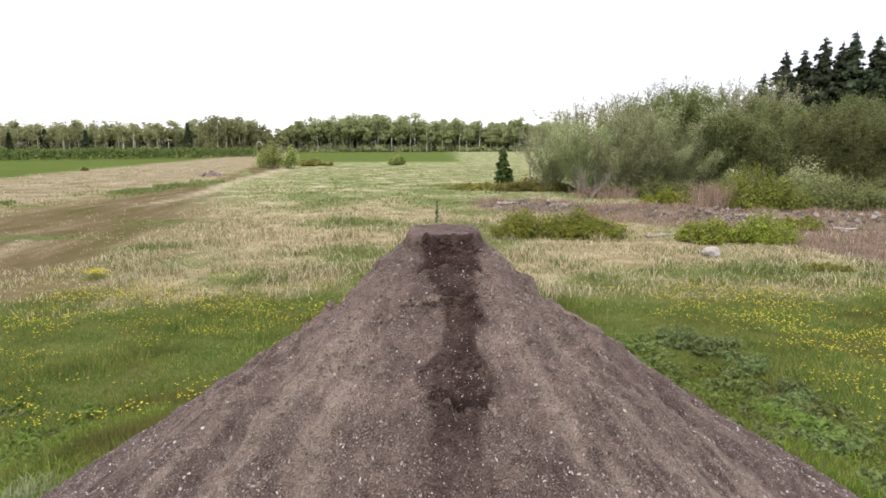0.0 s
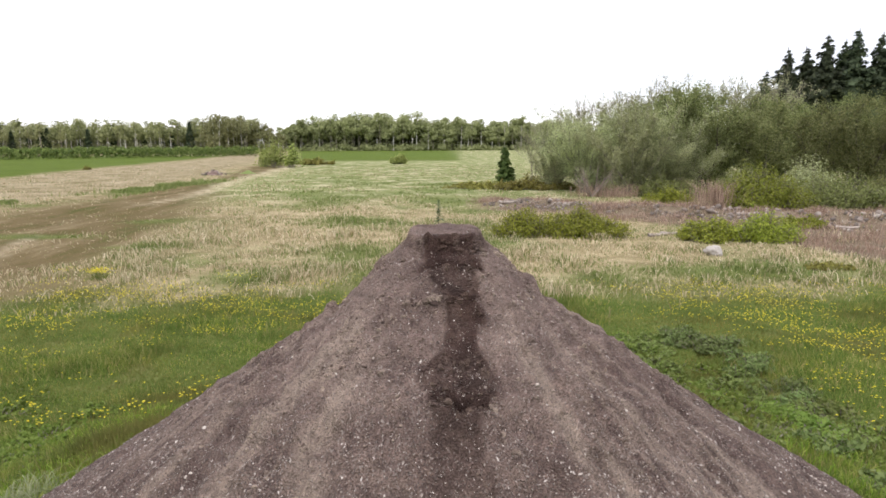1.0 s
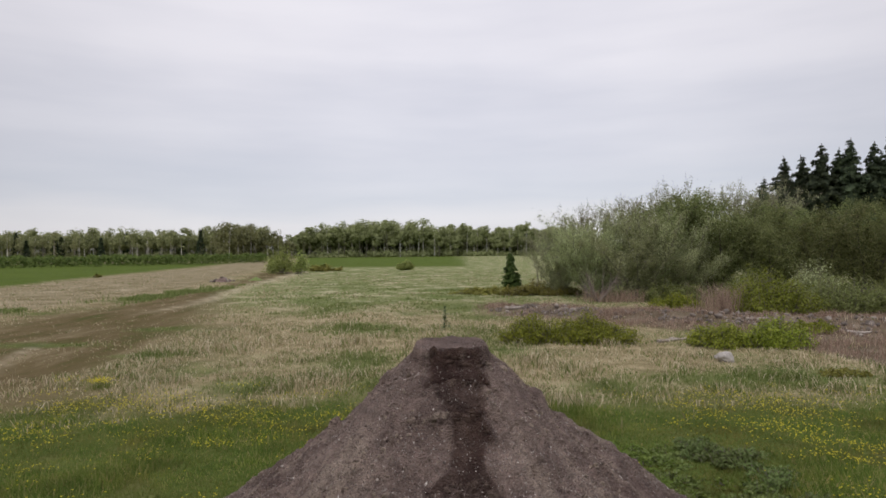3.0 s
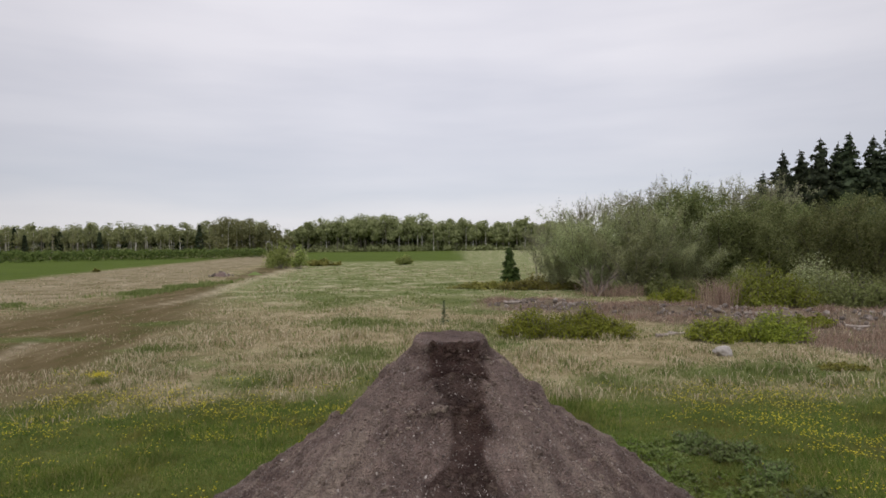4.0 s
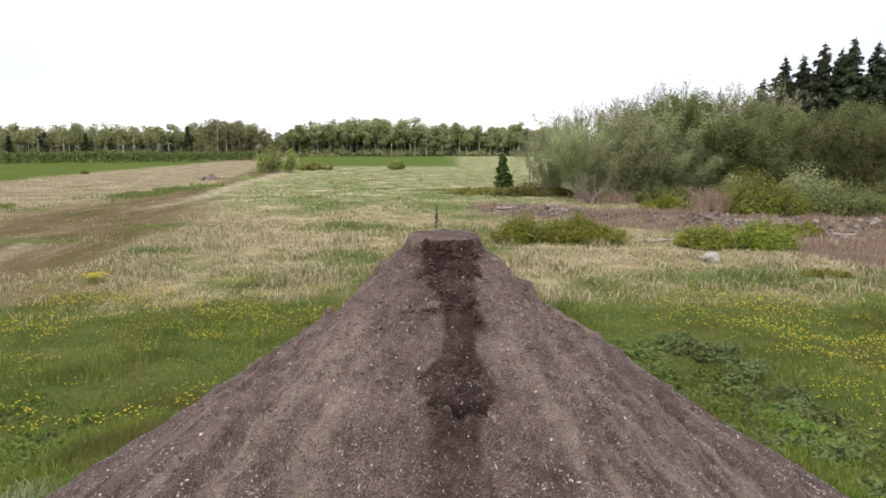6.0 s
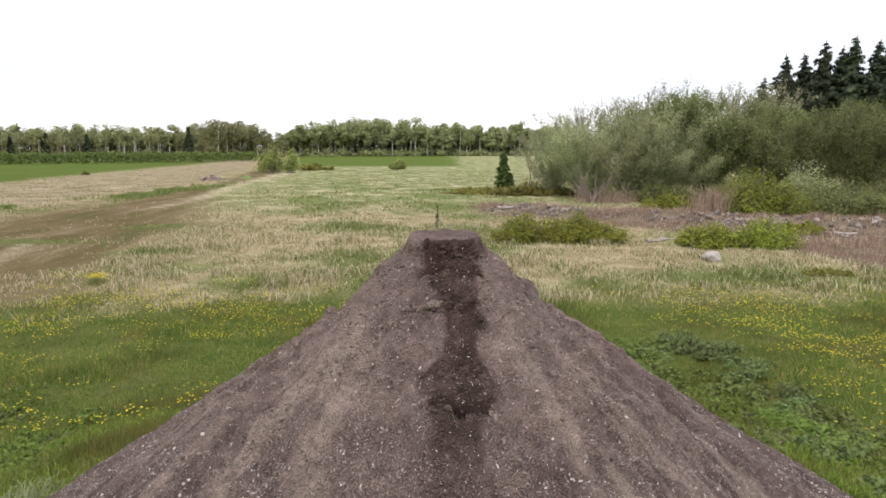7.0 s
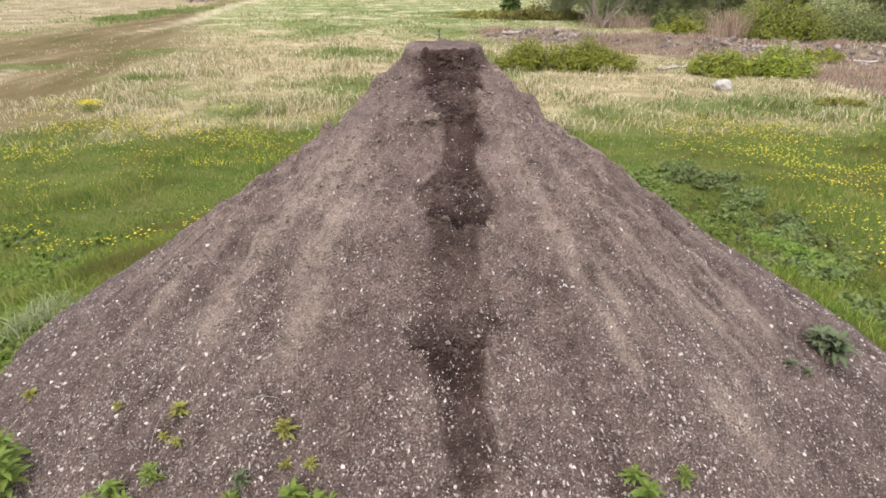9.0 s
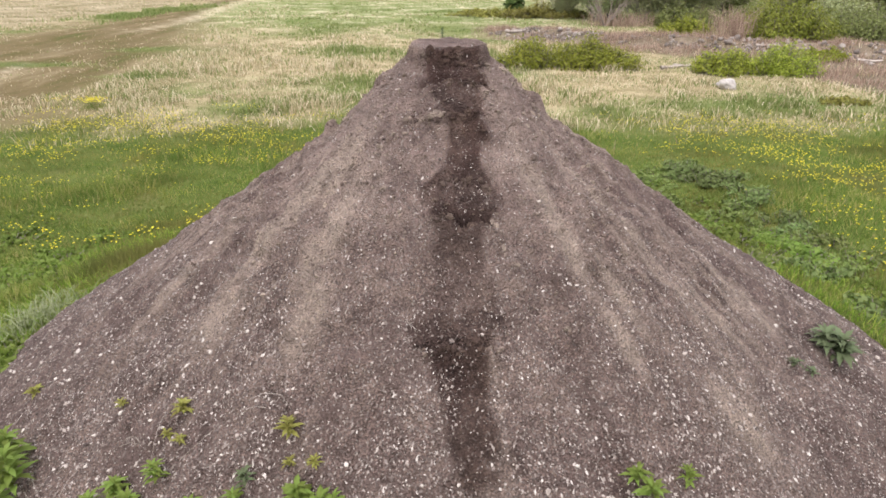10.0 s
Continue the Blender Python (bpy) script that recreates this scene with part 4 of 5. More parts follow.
for k, (x, y, size) in enumerate([(8.3, 38.0, 0.80), (10.4, 36.6, 0.92), (12.2, 37.8, 0.92), (6.8, 40.0, 0.50), (9.4, 41.0, 0.98), (13.6, 37.2, 0.66)]):
    plant_tree("willow_bush", willow_kinds[k % 2], x, y, k * 1.9, size, "large grey-green willow bush with fine bare twigs on top", "willow", "willows by the rubble")
for k, (x, y, size) in enumerate([(13.8, 40.0, 0.95), (16.0, 39.0, 0.98), (18.6, 38.0, 0.85), (21.5, 37.0, 0.82), (24.5, 38.0, 0.84), (27.5, 37.0, 0.88), (15.0, 45.0, 1.05), (18.5, 45.5, 1.02),
                                  (22.5, 45.0, 0.98), (27.0, 46.0, 0.95), (31.5, 46.0, 0.98), (25.0, 52.0, 1.1), (32.0, 40.0, 0.9), (20.0, 53.0, 1.15), (36.0, 52.0, 1.1), (30.0, 57.0, 1.15)]):
    plant_tree("thicket_tree", thicket_kinds[k % 3], x, y, k * 2.3, size, "dense green alder thicket tree in young leaf", "tree", "thicket trees")
for k, (x, y, size) in enumerate([(15.5, 58, 0.92), (18.2, 57, 0.98), (20.5, 59, 1.05), (23.0, 58, 1.0), (25.4, 59, 1.08), (27.6, 58, 1.0), (29.6, 60, 1.08), (13.2, 60, 0.9), (32.0, 61, 1.05), (11.8, 57, 0.62), (9.6, 46.5, 0.72), (11.6, 47.5, 0.74), (13.8, 49.0, 0.80), (7.8, 47.0, 0.58), (16.6, 51.0, 0.90), (6.6, 48.0, 0.46)]):
    plant_tree("bare_tree", bare_kinds[k % 3], x, y, k * 2.7, size, "slender tree with pale, nearly bare upper branches", "tree", "bare trees behind the willows")

spruce_kinds = [spruce_parts(130 + s, 16.5, 5.6, 54, NEEDLE, 110, 0.5, 0.06, 0.82) for s in range(3)]
for k, (x, y, size) in enumerate([(44.7, 86, 0.92), (49.8, 91, 0.97), (49.7, 86, 1.02), (54.9, 91, 1.03), (53.4, 86, 1.06), (56.6, 86, 1.03), (42.0, 86, 0.75), (60.5, 88, 1.15)]):
    plant_tree("spruce", spruce_kinds[k % 3], x, y, k * 1.3, size, "tall dark spruce standing above the thicket", "spruce", "tall spruces")
plant_tree("juniper", spruce_parts(140, 2.75, 0.72, 70, JUNIPER, 70, 0.1, 0.0, 0.5), 4.5, 49.0, 0, 1.0, "small dark conical juniper alone on the meadow", "juniper")

# low bushes: x, y, width, depth, height, leaves, leaf size, material, label
RUBBLE_BUSHES = [
    (2.9, 19.8, 3.2, 2.0, 1.12, 12000, 0.042, BUSH, "wide low bush with fresh green leaves"),
    (4.3, 19.6, 3.0, 1.9, 1.05, 12000, 0.042, BUSH, "wide low bush with fresh green leaves"),
    (7.8, 18.4, 2.4, 1.6, 0.92, 9000, 0.042, BUSH, "low yellow-green bush beside dead stalks"),
    (9.2, 18.4, 2.2, 1.6, 1.06, 9000, 0.042, BUSH, "low yellow-green bush beside dead stalks"),
    (8.7, 14.2, 1.2, 0.8, 0.30, 2500, 0.035, OLIVE, "small brownish-green tuft of shrub"),
    (17.5, 21.5, 3.0, 1.6, 0.55, 4500, 0.05, OLIVE, "low olive shrub among dead stalks"),
    (12.0, 21.6, 2.2, 1.4, 0.55, 4000, 0.05, BUSH, "small green shrub between stones"),
]
THICKET_BUSHES = [
    (13.2, 26.6, 4.6, 2.6, 2.5, 20000, 0.058, MIDBUSH, "rounded dense green bush among stones"),
    (16.6, 27.5, 5.0, 2.6, 2.1, 14000, 0.060, ALDER, "grey-green bush beside the rubble"),
    (19.6, 27.0, 3.4, 2.2, 1.15, 8000, 0.060, MIDBUSH, "low green bush beside the rubble"),
    (17.8, 31.6, 2.4, 1.8, 3.1, 5000, 0.070, WILLOW, "pale silvery willow shoots before the thicket"),
    (12.0, 34.2, 3.6, 2.0, 1.7, 9000, 0.065, ALDER, "grey-green brush under the willows"),
    (16.0, 34.6, 4.2, 2.2, 1.9, 9000, 0.070, ALDER, "dark green undergrowth before the thicket"),
    (20.0, 35.0, 4.4, 2.2, 1.9, 9000, 0.070, ALDER, "dark green undergrowth before the thicket"),
    (10.5, 30.0, 2.8, 1.6, 1.0, 6000, 0.060, BUSH, "small yellow-green bush behind the stones"),
    (20.8, 30.5, 4.2, 2.4, 1.6, 7000, 0.07, ALDER, "dense dark green bush before the thicket"),
    (24.2, 32.0, 5.0, 3.0, 2.5, 9000, 0.08, ALDER, "tall dense dark green bush before the thicket"),
]
FIELD_BUSHES = [
    (5.6, 40.5, 5.6, 2.6, 1.05, 8000, 0.075, OLIVE, "low olive-brown shrubs at the willows' edge"),
    (2.8, 42.0, 5.4, 2.6, 0.72, 6000, 0.075, OLIVE, "low olive-brown shrubs on the meadow"),
    (-22.6, 86.0, 3.2, 2.0, 5.6, 1500, 0.17, YOUNG, "light green young willow bush on the field edge"),
    (-20.2, 85.0, 2.8, 1.8, 4.4, 1200, 0.17, YOUNG, "light green young willow bush on the field edge"),
    (-24.6, 88.0, 3.0, 2.0, 4.8, 1200, 0.17, YOUNG, "light green young willow bush on the field edge"),
    (-7.0, 100.0, 2.9, 2.2, 1.95, 3600, 0.15, YOUNG, "single rounded bush on the open meadow"),
    (-44.0, 79.0, 1.0, 0.8, 0.8, 500, 0.12, OLIVE, "tiny dark shrub alone on the dry field"),
    (-19.5, 96.0, 7.0, 3.0, 1.4, 3200, 0.17, OLIVE, "brownish-green scrub along the field edge"),
]
for k, (x, y, w, d, h, n, leaf, mat, label) in enumerate(RUBBLE_BUSHES + THICKET_BUSHES + FIELD_BUSHES):
    plant_tree("bush", low_bush_parts(200 + k, w, d, h, n, leaf, mat), x, y, 0, 1.0, label, "bush")


def dead_bush(x, y):
    rng = np.random.default_rng(301)
    seg = []
    for s in range(15):
        t = rng.uniform(0, TURN)
        limb = grow(rng, np.zeros(3), unit(np.array([math.cos(t) * 0.95, math.sin(t) * 0.5, 1.0])), rng.uniform(1.3, 2.1), 0.030, 4, 0.03, 0.10)
        seg += limb_segments(limb)
        for q in range(4):
            j = rng.integers(1, 4)
            seg += limb_segments(grow(rng, limb[j][0], sway(rng, limb[j][2], 0.4), rng.uniform(0.5, 0.9), 0.011, 2, 0.05, 0.12))
    v, f = tubes(seg, 5)
    ob = base("dead_bush", x, y)
    child("branch_spray", mesh_of("branch_spray", v, f, [DEADTWIG], shade=True), ob)
    tagged(ob, "bleached dead bush with bare spreading branches", "dead bush")


dead_bush(7.85, 34.2)

# ---- grass, flowers and stalks ----


def field_points(rng, n, near, far, half=0.78, power=1.0):
    """Roots over the wedge of field ahead, thinning with distance."""
    y = near * (far / near) ** (rng.uniform(0, 1, n) ** power)
    x = rng.uniform(-half, half, n) * (y + 1.2)
    wide = rng.uniform(0, 1, n) < 0.22
    x = np.where(wide, x * rng.uniform(1.0, 2.4, n), x)
    y = np.where(wide, y - rng.uniform(0, 1, n) ** 2 * np.minimum(0.35 * y, 1.6), y)
    return x, y


def rooted(x, y, sink=0.01):
    return np.stack([x, y, ground_z(x, y) - sink], 1)


def build_lawn():
    rng = np.random.default_rng(401)
    x, y = field_points(rng, 340000, 1.6, 15.5, 0.85, 0.75)
    # thinner grass on the sides and behind
    q, a = 2.2 + 12 * rng.uniform(0, 1, 130000) ** 1.2, rng.uniform(0, TURN, 130000)
    x, y = np.append(x, HEAP[0] + q * np.sin(a)), np.append(y, HEAP[1] + q * np.cos(a))
    r = np.hypot(x - HEAP[0], y - HEAP[1])
    keep = (lawn_weight(x, y) > rng.uniform(0, 1, len(x))) & (ground_z(x, y) > heap_z(x, y) - 0.02 + 0.02 * value_noise(x, y, 3, 403)) & (r > 1.6)
    x, y, r = x[keep], y[keep], r[keep]
    tuft = value_noise(x, y, 0.9, 405)
    h = (0.045 + 0.12 * np.clip(tuft + 0.1, 0, 1) ** 1.3) * rng.uniform(0.6, 1.5, len(x))
    v, f = blades(rooted(x, y), h, 0.006 + 0.0009 * np.abs(y), rng, 0.8)
    tagged(new("lawn_grass", mesh_of("lawn_grass", v, f, [LAWN])), "short green grass with scattered dandelions", "grass", kind="stuff")


def build_meadow_grass():
    rng = np.random.default_rng(411)
    x, y = field_points(rng, 320000, 9.0, 95.0, 0.80, 1.25)
    q, a = 9 * 9 ** rng.uniform(0, 1, 40000), rng.uniform(0, TURN, 40000)
    x, y = np.append(x, q * np.sin(a)), np.append(y, q * np.cos(a))
    clump = value_noise(x, y, 1.5, 413) + 0.6 * value_noise(x, y, 0.5, 415)
    dry = (1 - lawn_weight(x, y)) * (1 - 0.86 * strip_weight(x, y) * (1 - 0.8 * green_weight(x, y))) * (1 - crop_weight(x, y)) * (1 - 0.65 * tan_weight(x, y) * (1 - green_weight(x, y))) * (1 - 0.9 * rubble_weight(x, y))
    keep = dry * (0.64 + 0.75 * clump) > rng.uniform(0, 1, len(x))
    x, y, clump = x[keep], y[keep], clump[keep]
    tall = (0.10 + 0.32 * np.clip(clump + 0.2, 0, 1) ** 1.3) * rng.uniform(0.5, 1.4, len(x)) * (1 - 0.6 * strip_weight(x, y)) * np.interp(np.hypot(x, y), [10, 18, 30, 60, 95], [1, 0.9, 0.62, 0.45, 0.35])
    green = green_weight(x, y) * 0.66 + 0.22 + 0.30 * smooth(24, 40, y) * smooth(-14, -9, x + 0.1 * y - 3) > rng.uniform(0, 1, len(x))
    width = 0.005 + 0.00075 * np.hypot(x, y)
    for pick, name, mat, label, k in ((~green, "dry_grass", STRAW, "tall bleached dry grass in uneven clumps", 1.0), (green, "meadow_grass", FRESH, "fresh green grass between the dry clumps", 0.85)):
        v, f = blades(rooted(x[pick], y[pick]), tall[pick] * k, width[pick] * (1.0 if k == 1.0 else 1.25), rng, 1.0, 2)
        tagged(new(name, mesh_of(name, v, f, [mat])), label, "grass", kind="stuff")


def build_dandelions():
    rng = np.random.default_rng(421)
    xs, ys = field_points(rng, 42000, 4.0, 15.0, 0.85, 0.6)
    bunch = 0.7 * value_noise(xs * 0.7, ys * 1.3, 0.5, 423) + 0.8 * value_noise(xs * 0.7, ys * 1.3, 2.4, 425) + 0.18 * rng.normal(size=len(xs))
    near_right = smooth(3.5, 6, xs) * 0.09 * smooth(7, 9, ys) + smooth(-1, -4, xs) * 0.05
    outside = np.where(xs > 0, smooth(-0.1, 0.5, xs - weed_edge(ys)), smooth(5.6, 6.8, ys))
    keep = (bunch + near_right > 0.21) & (lawn_weight(xs, ys) > 0.25) & (ground_z(xs, ys) > heap_z(xs, ys)) & (rng.uniform(0, 1, len(xs)) < outside + 0.02)
    x, y = xs[keep], ys[keep]
    # bright tussocks of flowers in the dry grass: x, y, spread, heads
    patches = ((-7.3, 13.2, 0.14, 260), (-5.6, 11.9, 0.45, 90), (-4.9, 11.6, 0.35, 60), (-6.6, 10.8, 0.20, 40), (-4.3, 13.0, 0.25, 40), (-7.6, 12.1, 0.22, 40), (-8.2, 13.5, 0.2, 40))
    for px, py, spread, heads in patches:
        x = np.append(x, rng.normal(px, spread, heads))
        y = np.append(y, rng.normal(py, spread * 0.8, heads))
    flowers = sum(p[3] for p in patches)
    n = len(x)
    foot = rooted(x, y)
    tall = rng.uniform(0.05, 0.13, n)
    tall[-flowers:] += 0.12
    head = foot + np.stack([rng.normal(size=n) * 0.02, rng.normal(size=n) * 0.02, tall], 1)
    rad = rng.uniform(0.009, 0.0145, n)
    ang = np.arange(6) * TURN / 6
    rim = head[:, None] + np.stack([np.cos(ang), np.sin(ang), np.full(6, 0.25)], 1)[None] * rad[:, None, None]
    v = np.concatenate([head[:, None] + [[0, 0, -0.004]], rim, head[:, None] + [[[0, 0, 0.008]]] * np.ones((n, 1, 1))], 1)
    i = np.arange(6)
    j = (i + 1) % 6
    one = np.concatenate([np.stack([np.zeros(6, int), j + 1, i + 1], 1), np.stack([np.full(6, 7), i + 1, j + 1], 1)])
    f = (one[None] + (np.arange(n) * 8)[:, None, None]).reshape(-1, 3)
    count = n * 8
    sv, sf = blades(foot, tall, np.full(n, 0.006), rng, 0.05)
    me = mesh_of("dandelions", np.concatenate([v.reshape(-1, 3), sv]), np.concatenate([f, sf + count]), [PETAL, LAWN], np.concatenate([np.zeros(len(f)), np.ones(len(sf))]))
    tagged(new("dandelions", me), "yellow dandelions in loose drifts over the lawn", "flowers", kind="stuff")


def build_dead_stalks():
    rng = np.random.default_rng(431)
    n = 190000
    x, y = rng.uniform(0.5, 26, n), rng.uniform(12.5, 36, n)
    bunch = value_noise(x, y, 0.8, 433)
    keep = rubble_weight(x, y) * (0.45 + 0.9 * bunch) > rng.uniform(0, 1, n)
    x, y, bunch = x[keep], y[keep], bunch[keep]
    tall = (0.14 + 0.30 * np.clip(bunch, 0, 1)) * rng.uniform(0.6, 1.5, len(x))
    # one stand of taller stalks
    m = 420
    x, y, tall = np.append(x, rng.normal(10.9, 0.42, m)), np.append(y, rng.normal(26.0, 0.35, m)), np.append(tall, rng.uniform(0.8, 1.75, m))
    # brown dead growth at the willows' foot
    m = 700
    x, y, tall = np.append(x, rng.normal(8.9, 0.9, m)), np.append(y, rng.normal(34.4, 0.5, m)), np.append(tall, rng.uniform(0.3, 1.0, m))
    v, f = blades(rooted(x, y), tall, np.full(len(x), 0.015), rng, 0.6, 2)
    tagged(new("dead_stalks", mesh_of("dead_stalks", v, f, [STALK])), "grey-brown dead weed stalks among the stones", "dead stalks", kind="stuff")


def build_tussocks():
    """Row of green tussocks along the far side of the worn strip."""
    rng = np.random.default_rng(441)
    y = rng.uniform(31, 56, 16000)
    x = np.interp(y, [31, 33, 35, 39, 46.6, 52, 56], [-23.5, -21.7, -20.2, -19.9, -19.8, -19.3, -19.6]) + rng.normal(size=len(y)) * 0.75
    keep = smooth(-0.05, 0.4, value_noise(x, y, 0.45, 443)) > rng.uniform(0, 1, len(x))
    x, y = x[keep], y[keep]
    h = rng.uniform(0.16, 0.42, len(x)) * (0.8 + 0.5 * value_noise(x, y, 1.0, 445))
    v, f = blades(rooted(x, y), h, np.full(len(x), 0.045), rng, 0.7, 2)
    tagged(new("tussock_grass", mesh_of("tussock_grass", v, f, [FRESH])), "dark green grass tussocks along the worn strip", "grass", kind="stuff")


def build_bank_grass():
    """Longer fresh grass along the heap's foot, with one pale tuft."""
    rng = np.random.default_rng(451)
    n = 150000
    q, a = rng.uniform(1.6, 4.2, n), rng.uniform(-2.4, 2.4, n)
    x, y = HEAP[0] + q * np.sin(a), HEAP[1] - q * np.cos(a)
    rise = ground_z(x, y) - heap_z(x, y)
    keep = (rise > -0.01) & (np.exp(-np.clip(rise, 0, 9) / 0.45) * np.clip(0.6 + value_noise(x, y, 1.6, 453), 0.1, 1) > rng.uniform(0, 1, n))
    x, y = x[keep], y[keep]
    v, f = blades(rooted(x, y), rng.uniform(0.05, 0.13, len(x)), np.full(len(x), 0.007), rng, 0.9, 2)
    tagged(new("bank_grass", mesh_of("bank_grass", v, f, [BANKGREEN])), "bright fresh grass along the foot of the heap", "grass", kind="stuff")
    m = 420
    v, f = blades(rooted(rng.normal(-2.50, 0.10, m), rng.normal(3.42, 0.14, m)), rng.uniform(0.10, 0.22, m), np.full(m, 0.006), rng, 1.4, 2)
    tagged(new("grass_tuft", mesh_of("grass_tuft", v, f, [PALETUFT])), "pale grey-green grass tuft at the heap's foot", "grass tuft")


build_lawn()
build_meadow_grass()
build_dandelions()
build_tussocks()
build_bank_grass()
build_dead_stalks()

# ---- stones ----


def rock_mesh(name, seed, mat, detail=2, rough=0.25):
    rng = np.random.default_rng(seed)
    bm = bmesh.new()
    bmesh.ops.create_icosphere(bm, subdivisions=detail, radius=1.0)
    shift = Vector(rng.uniform(-50, 50, 3))
    for v in bm.verts:
        k = 1 + rough * noise.noise(v.co * 1.1 + shift) + rough * 0.5 * noise.noise(v.co * 2.6 + shift)
        v.co = Vector((v.co.x * k, v.co.y * k * 0.85, v.co.z * k * 0.68))
    me = bpy.data.meshes.new(name)
    bm.to_mesh(me)
    bm.free()
    me.materials.append(mat)
    me.polygons.foreach_set("use_smooth", np.full(len(me.polygons), True))
    return me


def lying(x, y, size, rng, surface, sink=0.35):
    z = float(surface(np.float64(x), np.float64(y)))
    s = rng.uniform(0.75, 1.25, 3) * size
    return Matrix.LocRotScale((x, y, z + size * (0.68 - sink) * 0.9), Euler((rng.uniform(-0.5, 0.5), rng.uniform(-0.5, 0.5), rng.uniform(0, TURN))), s)


rng_stone = np.random.default_rng(501)
boulder = new("boulder", rock_mesh("boulder", 9, BOULDER, 4, 0.42))
boulder.matrix_basis = Matrix.LocRotScale((6.85, 16.1, float(ground_z(np.float64(6.85), np.float64(16.1))) + 0.10), Euler((0.1, 0.15, 0.1)), (0.235, 0.21, 0.235))
tagged(boulder, "pale grey rounded fieldstone lying in dry grass", "boulder")

field_kinds = [rock_mesh("stone", 20 + k, FIELDSTONE, 2, 0.5) for k in range(5)]


def rubble_row():
    ob = base("stone_rubble", 9.0, 25.0, 0.0)
    ob.matrix_basis = Matrix.Identity(4)
    made = 0
    while made < 290:
        x, y = rng_stone.uniform(1.5, 24), rng_stone.uniform(15, 34)
        mid = 30.2 - 0.74 * (x - 2.0) * float(smooth(0, 6, np.float64(x))) + 0.012 * max(x - 2, 0) ** 2
        w = float(rubble_weight(np.float64(x), np.float64(y))) * math.exp(-((y - mid + 0.4) / 1.5) ** 2)
        if w < rng_stone.uniform(0.05, 1):
            continue
        size = rng_stone.uniform(0.045, 0.105) * (1.7 if rng_stone.uniform() < 0.12 else 1)
        child("stone", field_kinds[made % 5], ob, lying(x, y, size, rng_stone, ground_z, 0.1))
        made += 1
    rng = np.random.default_rng(521)
    n = 60000
    x, y = rng.uniform(1.5, 24, n), rng.uniform(14, 34, n)
    mid = 30.2 - 0.74 * (x - 2.0) * smooth(0, 6, x) + 0.012 * np.clip(x - 2, 0, 99) ** 2
    keep = rubble_weight(x, y) * np.exp(-((y - mid + 0.5 + 1.6 * smooth(9.8, 12, x)) / 1.0) ** 2) * np.clip(0.35 + 1.6 * value_noise(x, y, 0.9, 523), 0, 1) > rng.uniform(0, 1, n)
    x, y = x[keep], y[keep]
    n = len(x)
    bm = bmesh.new()
    bmesh.ops.create_icosphere(bm, subdivisions=1, radius=1.0)
    ball = np.array([v.co[:] for v in bm.verts])
    one = np.array([[v.index for v in f.verts] for f in bm.faces])
    bm.free()
    size = rng.uniform(0.025, 0.062, n)
    v = ball[None] * rng.uniform(0.6, 1.3, (n, len(ball), 1)) * rng.uniform(0.6, 1.4, (n, 1, 3)) * size[:, None, None] + np.stack([x, y, ground_z(x, y) + size * 0.4], 1)[:, None]
    f = (one[None] + (np.arange(n) * len(ball))[:, None, None]).reshape(-1, 3)
    tagged(child("small_stone", mesh_of("small_stone", v.reshape(-1, 3), f, [BROKEN]), ob, None, "small broken stones"), kind="stuff")
    tagged(ob, "long low row of grey field stones among dead stalks", "rubble")


rubble_row()


def far_spoil(x, y, w, h, seed, label, mat):
    """Small overgrown spoil heap far out on the field."""
    rng = np.random.default_rng(seed)
    n, m = 26, 10
    a, q = np.meshgrid(np.arange(n) * TURN / n, np.linspace(0, 1, m))
    px, py = np.cos(a) * q * w / 2, np.sin(a) * q * w / 2.4
    pz = h * (1 - smooth(0, 1, q)) * (0.8 + 0.5 * value_noise(px + x, py + y, 1.4, seed)) - 0.05 * q
    v = np.stack([px, py, pz], -1).reshape(-1, 3)
    i, j = np.meshgrid(np.arange(m - 1), np.arange(n), indexing="ij")
    i, j = i.ravel(), j.ravel()
    f = np.stack([i * n + j, (i + 1) * n + j, (i + 1) * n + (j + 1) % n, i * n + (j + 1) % n], 1)
    ob = base("spoil_heap", x, y)
    child("earth", mesh_of("earth", v, f, [mat], shade=True), ob)
    if h > 0.4:
        for k in range(14):
            t, q = rng.uniform(0, TURN), rng.uniform(0.1, 0.9)
            child("stone", field_kinds[k % 5], ob, Matrix.LocRotScale((math.cos(t) * q * w / 2, math.sin(t) * q * w / 2.4, h * (1 - q) * 0.9 + 0.05), Euler((t, q, t)), Vector((0.16, 0.14, 0.12))))
    tagged(ob, label, "spoil heap")


far_spoil(-23.0, 64.0, 2.8, 0.55, 601, "small brown spoil heap with stones on the dry field", SOIL)
far_spoil(-20.6, 67.5, 2.6, 0.35, 602, "small grassy earth heap on the dry field", FRESH)


def fallen_log(x, y, length, radius, turn, seed):
    """A bleached, slightly bent log lying among the stones."""
    rng = np.random.default_rng(seed)
    d = np.array([math.cos(turn), math.sin(turn), 0.0])
    pts = [np.array([0, 0, radius]) + d * length * u + rng.normal(size=3) * radius * 0.25 for u in (-0.5, -0.2, 0.15, 0.5)]
    v, f = tubes([(a, b, radius * (1 - 0.15 * k), radius * (0.85 - 0.15 * k)) for k, (a, b) in enumerate(zip(pts, pts[1:]))], 8)
    ob = new("log", mesh_of("log", v, f, [DEADWOOD], shade=True))
    ob.location = (x, y, float(ground_z(np.float64(x), np.float64(y))))
    tagged(ob, "pale bleached dead log lying among stones and stalks", "log", "logs in the rubble")


